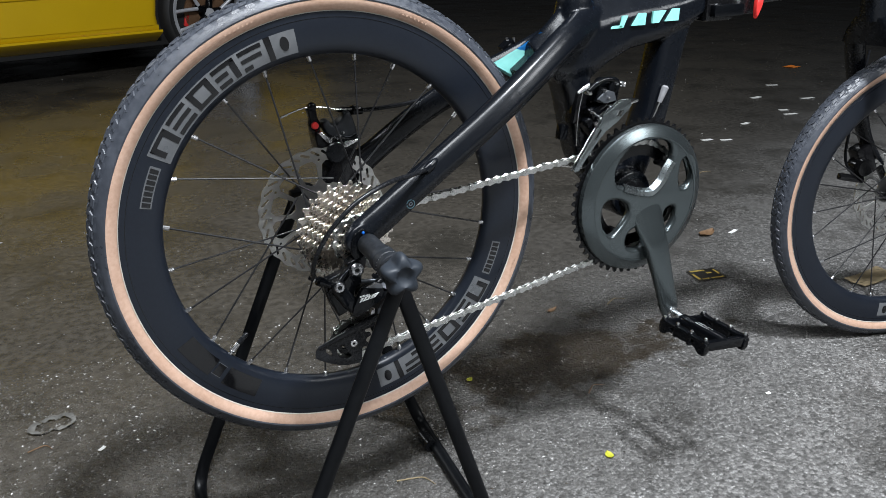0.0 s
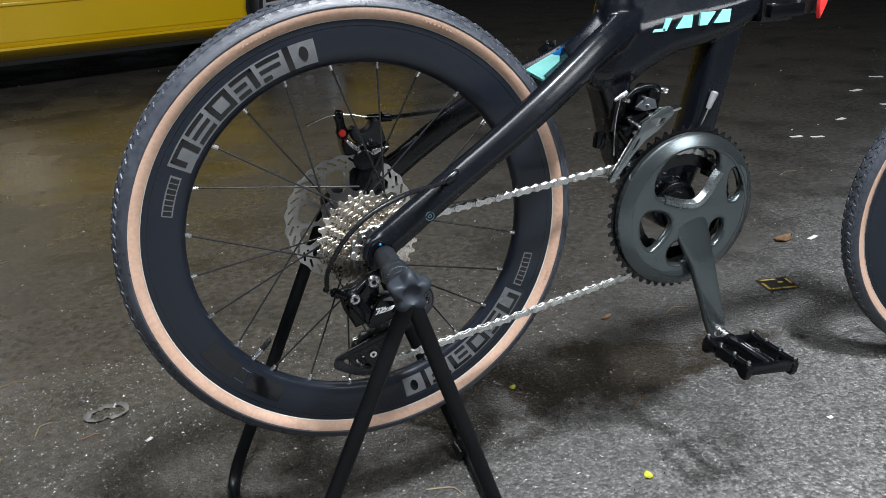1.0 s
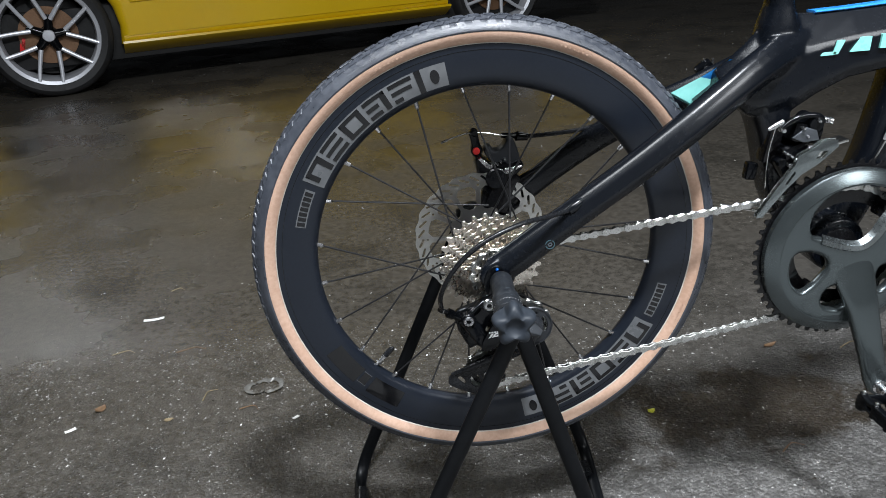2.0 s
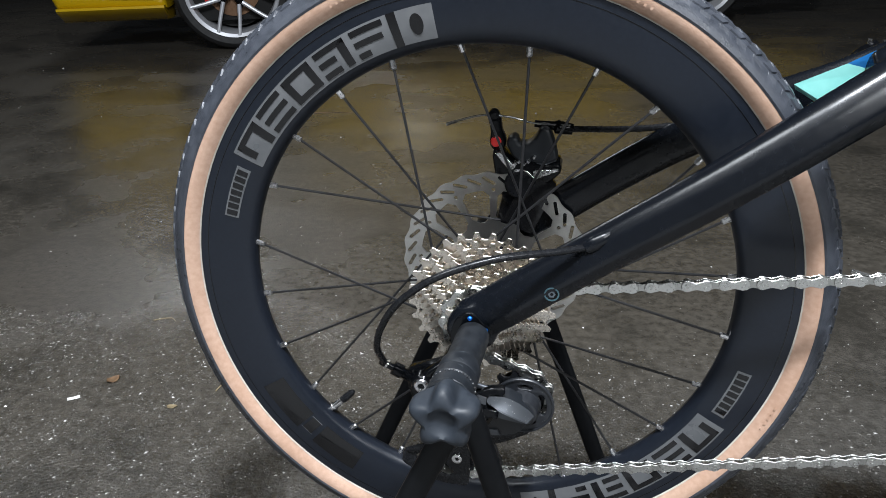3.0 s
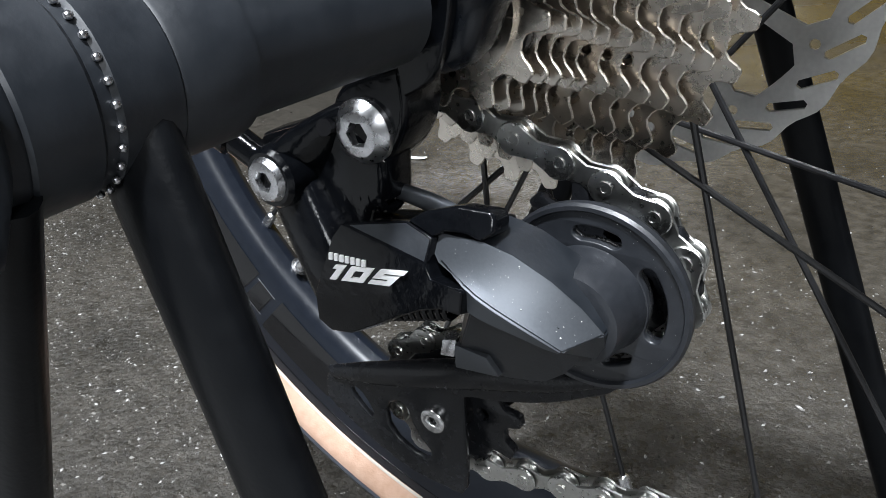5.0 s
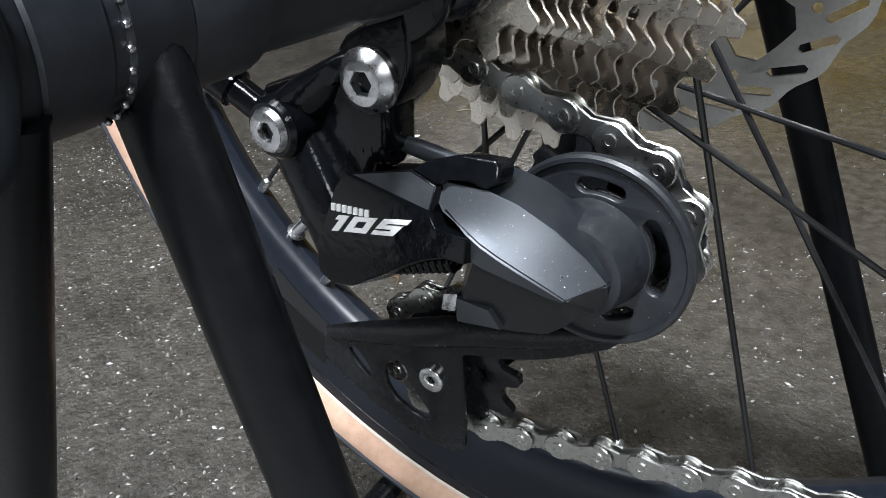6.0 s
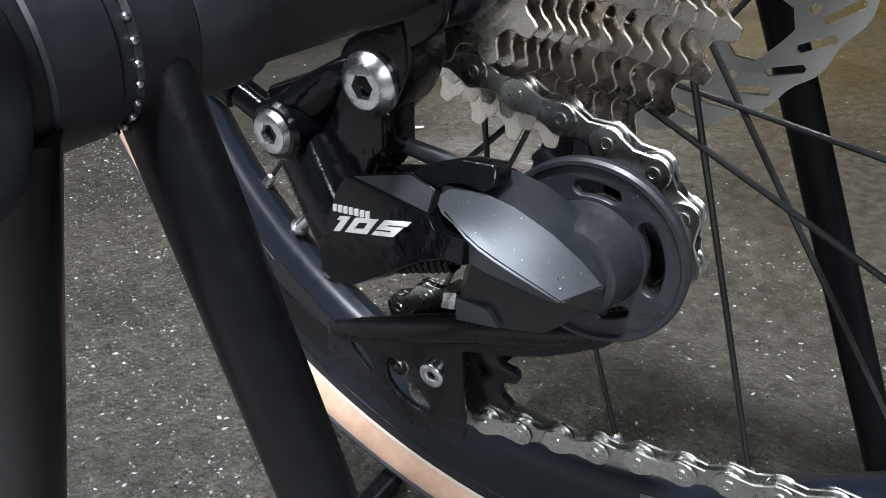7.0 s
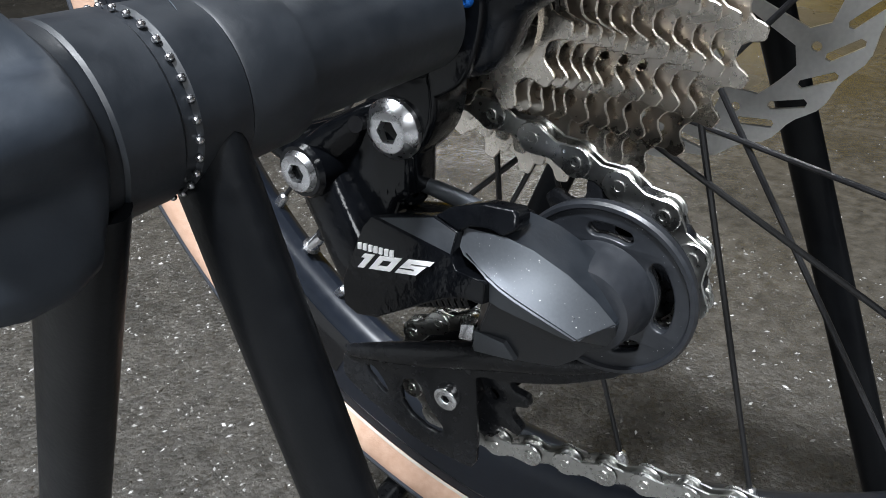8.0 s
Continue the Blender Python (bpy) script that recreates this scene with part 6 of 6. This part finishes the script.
    part("cable_housing", tube("cable_housing", smooth_line([(0.0624, 0.070, 0.5144), (0.10, 0.070, 0.5150), (0.135, 0.069, 0.5180), (0.165, 0.071, 0.5245), (0.19, 0.071, 0.535)], 6), 0.0026, "plastic", 10), cal, "black brake cable housing")


brake_caliper()


# ---- axle stand ----
def axle_stand():
    stand = thing("bike_stand", (0, 0, 0), "black powder-coated tubular axle stand with star knob", "bike stand")
    axis = lambda y: np.array((0.0020 + 0.06 * (y + 0.085), y, 0.4050 - 0.010 * (y + 0.085)))
    sleeve = [(-0.0888, 0.0108), (-0.0896, 0.0117), (-0.1316, 0.0119), (-0.1322, 0.0122), (-0.1328, 0.0135), (-0.1340, 0.0139), (-0.1462, 0.0142), (-0.1467, 0.0139), (-0.1472, 0.0143), (-0.1566, 0.0147), (-0.1574, 0.0141), (-0.1592, 0.0141), (-0.1600, 0.0149), (-0.1690, 0.0152), (-0.1696, 0.0148), (-0.1704, 0.0154), (-0.1760, 0.0156)]
    part("clamp_sleeve", tube("clamp_sleeve", [axis(y) for y, r in sleeve], [r for y, r in sleeve], "knob", 40), stand, "black clamp sleeve with grooves")
    rng = random.Random(12)
    for k in range(6):
        y0, a0 = rng.uniform(-0.152, -0.096), rng.uniform(0.5, 2.2)
        turn_, slip = rng.uniform(0.15, 0.6), rng.uniform(-0.0025, 0.0025)
        line_ = []
        for i in range(8):
            y, a = y0 + slip * i / 7, a0 + turn_ * i / 7
            r = np.interp(-y, [-q[0] for q in sleeve], [q[1] for q in sleeve]) + 0.00002
            line_.append(axis(y) + np.array((r * math.cos(a), 0, r * math.sin(a))))
        part("scratch", tube("scratch", line_, [0.00003 + 0.00006 * math.sin(math.pi * i / 7) for i in range(8)], "dim_print", 5), stand, "fine pale scratch")
    bead = lathe("knurl_bead", [(0, -0.0006), (0.0004, -0.0005), (0.0006, -0.0002), (0.0006, 0.0002), (0.0004, 0.0005), (0, 0.0006)], "bolt", 0, 0, 10)
    for k in range(30):
        a = 2 * math.pi * k / 30
        c = axis(-0.1583)
        part("knurl_bead", bead, stand, "", Matrix.Translation((c[0] + 0.0147 * math.cos(a), c[1], c[2] + 0.0147 * math.sin(a))))
    rows = []
    for y, base, lobe in ((-0.1860, 0.0150, 0.0000), (-0.1880, 0.0172, 0.0005), (-0.1910, 0.0188, 0.0022), (-0.1970, 0.0197, 0.0031), (-0.2050, 0.0197, 0.0033), (-0.2110, 0.0186, 0.0031), (-0.2145, 0.0160, 0.0022), (-0.2160, 0.0122, 0.0011), (-0.2145, 0.0095, 0.0000), (-0.2115, 0.0075, 0.0000), (-0.2105, 0.0020, 0.0000)):
        base, lobe = 0.93 * base, 1.15 * lobe
        c = axis(-0.173 + 0.80 * (y + 0.186)) + np.array((0.0020, 0, 0.0010))
        rows.append([c + np.array(((base + lobe * math.cos(5 * (a - 1.57))) * math.cos(a), 0, (base + lobe * math.cos(5 * (a - 1.57))) * math.sin(a))) for a in np.linspace(0, 2 * math.pi, 60, endpoint=False)])
    part("star_knob", rings("star_knob", rows, "knob_plastic", angle=60), stand, "worn black five-lobed plastic knob")
    # far clamp
    part("far_clamp", tube("far_clamp", [(0, y, 0.400) for y in (0.0835, 0.085, 0.125, 0.127, 0.138)], [0.0128, 0.0138, 0.0142, 0.018, 0.016], "powder", 32), stand, "black far clamp")
    for x_top, y_top, x_foot, y_near, x_far, x_back in ((0.0038, -0.1730, -0.1813, -0.185, -0.014, -0.1905), (0.0034, -0.1520, 0.1216, -0.166, 0.014, 0.150)):
        path = rounded([(x_top, y_top, 0.400), (x_foot, y_near, 0.0085), (x_back, 0.130, 0.0085), (x_far, 0.122, 0.400)], 0.045, 8)
        part("leg_tube", tube("leg_tube", path, 0.0052, "powder", 20, 1.68), stand, "bent black oval steel leg tube")
    part("far_yoke", block("far_yoke", (0.05, 0.018, 0.03), "powder", 0.3, pose(0.002, 0.118, 0.398)), stand, "black yoke")
    for x_foot in (-0.1870, 0.1360):
        for y in (-0.10, 0.07):
            part("foot_sleeve", tube("foot_sleeve", [(x_foot, y - 0.014, 0.0095), (x_foot, y + 0.014, 0.0095)], 0.0095, "plastic", 16), stand, "black rubber foot sleeve")


axle_stand()


# ---- parked car ----
def parked_car():
    origin, turn = (-1.83, 3.62, 0), 18.5
    car = thing("car", (-0.55, 4.9, 0), "yellow sports car with silver multi-spoke wheels, parked", "car")
    M = Matrix.Translation(origin) @ pose(0, 0, 0, 0, 0, turn)
    base, R = 2.72, 0.365

    def arch(cx, a0, a1, r=R, n=14):
        return [(cx + r * math.cos(radians(a)), 0.325 + r * math.sin(radians(a))) for a in np.linspace(a0, a1, n)]

    side = [(-0.95, 0.30), (-0.93, 0.245), (-0.37, 0.235)] + arch(0, 194, -14) + [(0.37, 0.235), (base - 0.37, 0.235)] + arch(base, 194, -14) + [(base + 0.37, 0.235), (base + 0.85, 0.27), (base + 0.92, 0.42), (base + 0.90, 0.66),
            (base + 0.70, 0.86), (base + 0.2, 0.93), (1.9, 0.97), (0.4, 0.96), (-0.2, 0.90), (-0.75, 0.78), (-0.97, 0.60)]
    def moved(me):
        me.transform(M)
        return me
    body = part("body", moved(plate("body", [side], 0.0, 1.80, "yellow", 0.05, 4)), car, "glossy yellow car body")
    # side skirts that turn in under the body
    under = ((-0.022, 0.256), (-0.025, 0.244), (-0.010, 0.232), (0.100, 0.172), (0.30, 0.165), (0.30, 0.256))
    for x0, x1 in ((-0.92, -0.362), (0.362, base - 0.362)):
        part("sill", moved(rings("sill", [[np.array((x, y, z)) for y, z in under] for x in (x0, x1)], "yellow", angle=35)), body, "yellow side skirt turned in below")
    crease = [(0.44, 0.455), (base - 0.44, 0.475), (base - 0.44, 0.50), (0.44, 0.48)]
    part("crease", moved(plate("crease", [crease], -0.012, 0.05, "yellow", 0.010, 3)), body)
    cabin = [((x, 0.9, z), w, h, (0, 1, 0), (0, 0, 1)) for x, z, w, h in ((0.35, 0.97, 0.72, 0.03), (1.0, 1.10, 0.66, 0.16), (1.6, 1.15, 0.62, 0.19), (2.2, 1.12, 0.62, 0.18), (2.9, 0.98, 0.68, 0.06))]
    part("cabin", moved(loft_box("cabin", cabin, "glass", 4, 28)), body, "dark glass cabin")
    part("underbody", moved(block("underbody", (3.2, 1.66, 0.30), "dark", 0.05, pose(base / 2, 0.92, 0.30))), body, "dark underbody")
    # front wheel kit built once
    def wheel(cx, y_out, flip):
        z = 0.325
        s = -1 if flip else 1
        Y = lambda v: y_out + s * v
        tyre = moved(lathe("tyre", [(0.255, Y(0.012)), (0.262, Y(0.0)), (0.292, Y(-0.008)), (0.312, Y(0.004)), (0.324, Y(0.03)), (0.325, Y(0.19)), (0.305, Y(0.22)), (0.235, Y(0.215))], "tyre", cx, z, 64))
        w = part("wheel", tyre, car, "black tyre on a silver multi-spoke rim")
        part("rim", moved(lathe("rim", [(0.262, Y(0.002)), (0.258, Y(-0.006)), (0.240, Y(0.002)), (0.234, Y(0.03)), (0.228, Y(0.19)), (0.235, Y(0.21))], "wheel_alloy", cx, z, 64)), w, "silver rim")
        for k in range(5):
            mid = 72 * k + 8
            at = lambda r, a, v: np.array((cx + r * math.cos(radians(a)), Y(v), z + r * math.sin(radians(a))))
            part("spoke_root", moved(tube("spoke_root", [at(0.030, mid, 0.040), at(0.075, mid, 0.036), at(0.112, mid, 0.034)], [0.026, 0.022, 0.014], "gloss_black", 12)), w, "glossy black spoke root")
            for t in (-1, 1):
                part("wheel_spoke", moved(tube("wheel_spoke", [at(0.088, mid + 7 * t, 0.024), at(0.17, mid + 18 * t, 0.014), at(0.248, mid + 22.5 * t, 0.004)], [0.0125, 0.0108, 0.0105], "wheel_alloy", 10)), w)
        part("wheel_cap", moved(lathe("wheel_cap", [(0, Y(0.010)), (0.028, Y(0.011)), (0.033, Y(0.018)), (0.034, Y(0.05)), (0, Y(0.05))], "wheel_alloy", cx, z, 32)), w, "grey hub cap")
        part("brake_disc", moved(lathe("brake_disc", [(0.05, Y(0.07)), (0.150, Y(0.07)), (0.150, Y(0.09)), (0.05, Y(0.09))], "copper", cx, z, 40, True)), w, "rusty brake disc")
        part("caliper", moved(block("caliper", (0.036, 0.030, 0.085), "red", 0.3, pose(cx - 0.135, Y(0.085), z - 0.035, 0, 15))), w, "dull red brake caliper")
        part("wheel_well", moved(lathe("wheel_well", [(0, Y(0.14)), (0.215, Y(0.14)), (0.215, Y(0.15)), (0, Y(0.15))], "dark", cx, z, 32)), w)
        return w
    for cx in (0, base):
        wheel(cx, 0.010, False)
        wheel(cx, 1.79, True)


parked_car()


# ---- litter on the ground ----
def scrap(name, x, y, w, d, turn, mat, label, category, curl=0.004, group="", thick=0.0006, outline=None, seed=0):
    """A thin, slightly curled scrap that lies on the ground."""
    rng = random.Random(seed)
    n = 7
    verts, faces = [], []
    shape = outline or (lambda s, t: 1.0)
    for lay in (0, 1):
        for i in range(n):
            for j in range(n):
                s, t = 2 * i / (n - 1) - 1, 2 * j / (n - 1) - 1
                k = shape(s, t)
                z = 0.0012 + curl * (s * s * 0.6 + 0.4 * t * t) + (thick if lay else 0) + rng.uniform(-0.08, 0.08) * curl
                verts.append((s * w / 2 + (rng.uniform(-0.03, 0.03) * w if abs(s) == 1 else 0), t * d / 2 * k, max(z, 0.0008)))
    for lay in (0, 1):
        for i in range(n - 1):
            for j in range(n - 1):
                a = lay * n * n + i * n + j
                faces.append((a, a + 1, a + n + 1, a + n))
    edge = [i * n for i in range(n)] + [(n - 1) * n + j for j in range(1, n)] + [i * n + n - 1 for i in range(n - 2, -1, -1)] + [j for j in range(n - 2, 0, -1)]
    for a, b in zip(edge, edge[1:] + edge[:1]):
        faces.append((a, b, b + n * n, a + n * n))
    ob = new(name, mesh_of(name, verts, faces, mat))
    ob.matrix_basis = pose(x, y, -0.0008, 0, 0, turn)
    return tagged(ob, label, category, group)


def film_ring(x, y):
    """A torn ring of clear film, a crinkled ribbon that lies on the ground."""
    rng = random.Random(41)
    rows = []
    for k in range(44):
        a = 2 * math.pi * k / 44
        r = 0.0235 * (1 + 0.16 * math.cos(2 * a + 0.6) - 0.26 * math.exp(-((a - 4.4) / 0.35) ** 2)) + rng.uniform(-0.0012, 0.0012)
        w = 0.0022 + 0.0022 * abs(math.sin(1.5 * a + 0.4)) + rng.uniform(0, 0.0010)
        z = 0.0014 + 0.0030 * abs(math.sin(3.3 * a)) + rng.uniform(0, 0.0012)
        tilt = rng.uniform(-0.0012, 0.0018)
        o = lambda q, h: np.array((1.15 * q * math.cos(a), q * math.sin(a), max(h, 0.0003)))
        rows.append([o(r - w, z - tilt), o(r + w, z + tilt), o(r + w, z + tilt + 0.0005), o(r - w, z - tilt + 0.0005)])
    ob = new("plastic_film", rings("plastic_film", rows, "film", closed=True))
    ob.matrix_basis = pose(x, y, -0.0003, 0, 0, 20)
    return tagged(ob, "torn crinkled ring of clear plastic film on asphalt", "plastic scrap")


leafy = lambda s, t: max(0.06, (1 - s * s) ** 0.6 * (1 - 0.25 * s))
scrap("leaf", 0.3598, -0.0788, 0.017, 0.012, 75, "leaf", "small yellow-green fallen leaf on asphalt", "leaf", 0.003, "fallen leaves", outline=leafy, seed=1)
scrap("leaf", 0.2827, 0.2043, 0.014, 0.010, 30, "leaf", "small yellow-green fallen leaf on asphalt", "leaf", 0.003, "fallen leaves", outline=leafy, seed=2)
scrap("leaf", -0.651, 0.391, 0.022, 0.018, 60, "dead", "small brown dead leaf on asphalt", "leaf", 0.004, "fallen leaves", outline=leafy, seed=3)
scrap("leaf", -0.520, 0.335, 0.016, 0.010, 10, "straw", "small pale dry leaf on asphalt", "leaf", 0.002, "fallen leaves", outline=leafy, seed=4)
scrap("leaf", 1.1536, 0.5343, 0.060, 0.030, 15, "dead", "brown crumpled dead leaf on asphalt", "leaf", 0.008, "fallen leaves", outline=leafy, seed=5)
scrap("leaf", 0.56, 0.36, 0.030, 0.010, 20, "dead", "brown crumpled dead leaf on asphalt", "leaf", 0.004, "fallen leaves", outline=leafy, seed=6)
scrap("paper_scrap", -0.640, 0.727, 0.042, 0.010, 8, "paper", "torn strip of white paper on asphalt", "paper scrap", 0.003, "white scraps", seed=7)
for k, (x, y, w, d, a) in enumerate(((2.680, 1.774, 0.065, 0.025, 10), (2.863, 1.635, 0.065, 0.022, -10), (3.007, 1.968, 0.06, 0.022, -25), (2.214, 1.400, 0.045, 0.02, 15), (1.883, 1.275, 0.045, 0.018, -8),
                                     (1.942, 1.238, 0.045, 0.016, -15), (2.513, 1.433, 0.06, 0.018, -12), (2.554, 1.506, 0.04, 0.02, -20), (1.2225, 0.5135, 0.034, 0.010, 20), (0.6924, -0.0713, 0.009, 0.006, 0),
                                     (-0.30, 0.30, 0.012, 0.006, 40), (-0.685, 0.335, 0.018, 0.008, 35), (1.7, 2.3, 0.03, 0.012, 10))):
    scrap("paper_scrap", x, y, w, d, a, "paper", "small white paper scrap on asphalt", "paper scrap", 0.0012, "white scraps", seed=20 + k)
scrap("orange_scrap", 3.568, 2.330, 0.075, 0.07, -5, "orange", "bright orange plastic scrap on asphalt", "plastic scrap", 0.006, seed=40)
film_ring(-0.3639, 0.4042)
scrap("flat_packet", 1.2575, 0.1521, 0.12, 0.05, 5, "straw", "flattened pale paper packet on asphalt", "paper scrap", 0.006, seed=42)


def twig(x, y, length, turn, mat, label, r=0.0012, bend=0.012):
    pts = smooth_line([(-length / 2, 0, r), (-length / 6, bend * 0.6, r * 1.2), (length / 6, bend, r * 1.1), (length / 2, 0, r)], 5)
    ob = new("twig", tube("twig", pts, [r, r, r * 0.8, r * 0.4], mat, 7))
    ob.matrix_basis = pose(x, y, 0, 0, 0, turn)
    tagged(ob, label, "twig", "twigs and straws")


for x, y, length, turn, mat in ((-0.3843, 0.3397, 0.035, -14, "dead"), (-0.6662, 0.5872, 0.045, 0, "straw"), (-0.5304, 0.5717, 0.058, 4, "dead"), (-0.46, 0.40, 0.04, 55, "straw"), (0.085, 0.00, 0.055, -35, "straw"),
                                (0.455, 0.075, 0.04, 12, "dead"), (-0.62, 0.87, 0.03, 5, "straw"), (0.7, 0.33, 0.05, 6, "straw"), (-0.84, 2.19, 0.16, 6, "dead"), (1.55, 0.95, 0.07, 8, "straw")):
    twig(x, y, length, turn, mat, "thin dry straw lying on asphalt" if mat == "straw" else "thin brown twig lying on asphalt")


def printed_card():
    c = thing("card", (0.962, 0.341, 0), "black card with gold print lying on asphalt", "card")
    turn = -12
    M = pose(0.962, 0.341, 0.0, 0, 0, turn)
    base = block("card_sheet", (0.070, 0.056, 0.0012), "card", 0.2, M @ pose(0, 0, 0.0016))
    part("card_sheet", base, c)
    bits = [block("g", (w, d, 0.0003), "gold", 0, M @ pose(x, y, 0.0024)) for x, y, w, d in ((-0.010, 0.022, 0.036, 0.005), (0.015, -0.021, 0.030, 0.006), (-0.029, -0.006, 0.006, 0.030), (0.029, 0.008, 0.005, 0.026), (-0.014, -0.021, 0.018, 0.004), (0.010, 0.006, 0.012, 0.006))]
    part("gold_print", merged("gold_print", bits), c, "gold printed bars")


printed_card()


def grit():
    """Loose pale grit, densest near the bicycle."""
    rng = random.Random(5)
    verts, faces = [], []
    for k in range(25500):
        if k >= 15500:
            x, y = rng.uniform(-1.15, -0.2), rng.uniform(-0.05, 0.6)
        elif k < 10000:
            x, y = rng.uniform(-1.1, 0.5), rng.uniform(-0.1, 0.6)
        elif k < 13500:
            x, y = rng.uniform(-1.1, 1.3), rng.uniform(-0.1, 1.1)
        else:
            x, y = rng.uniform(-3.2, 4.5), rng.uniform(0.3, 4.4)
        s = min(0.0024, (0.0008 if k < 15500 else 0.0006) * math.exp(rng.gauss(0, 0.65)))
        if y > 1.2:
            s *= 1.8
        a = rng.uniform(0, 6.28)
        b = len(verts)
        for i in range(4):
            t = a + i * math.pi / 2
            r = s * rng.uniform(0.5, 1.1) * (1.7 if i % 2 else 0.8)
            verts.append((x + r * math.cos(t), y + r * math.sin(t), -0.0002))
        verts.append((x + s * rng.uniform(-0.3, 0.3), y + s * rng.uniform(-0.3, 0.3), s * rng.uniform(0.5, 0.9)))
        faces += [(b, b + 1, b + 4), (b + 1, b + 2, b + 4), (b + 2, b + 3, b + 4), (b + 3, b, b + 4)]
    ob = new("grit", mesh_of("grit", verts, faces, "grit", False))
    tagged(ob, "loose pale grit scattered over the asphalt", "grit", kind="stuff")


grit()
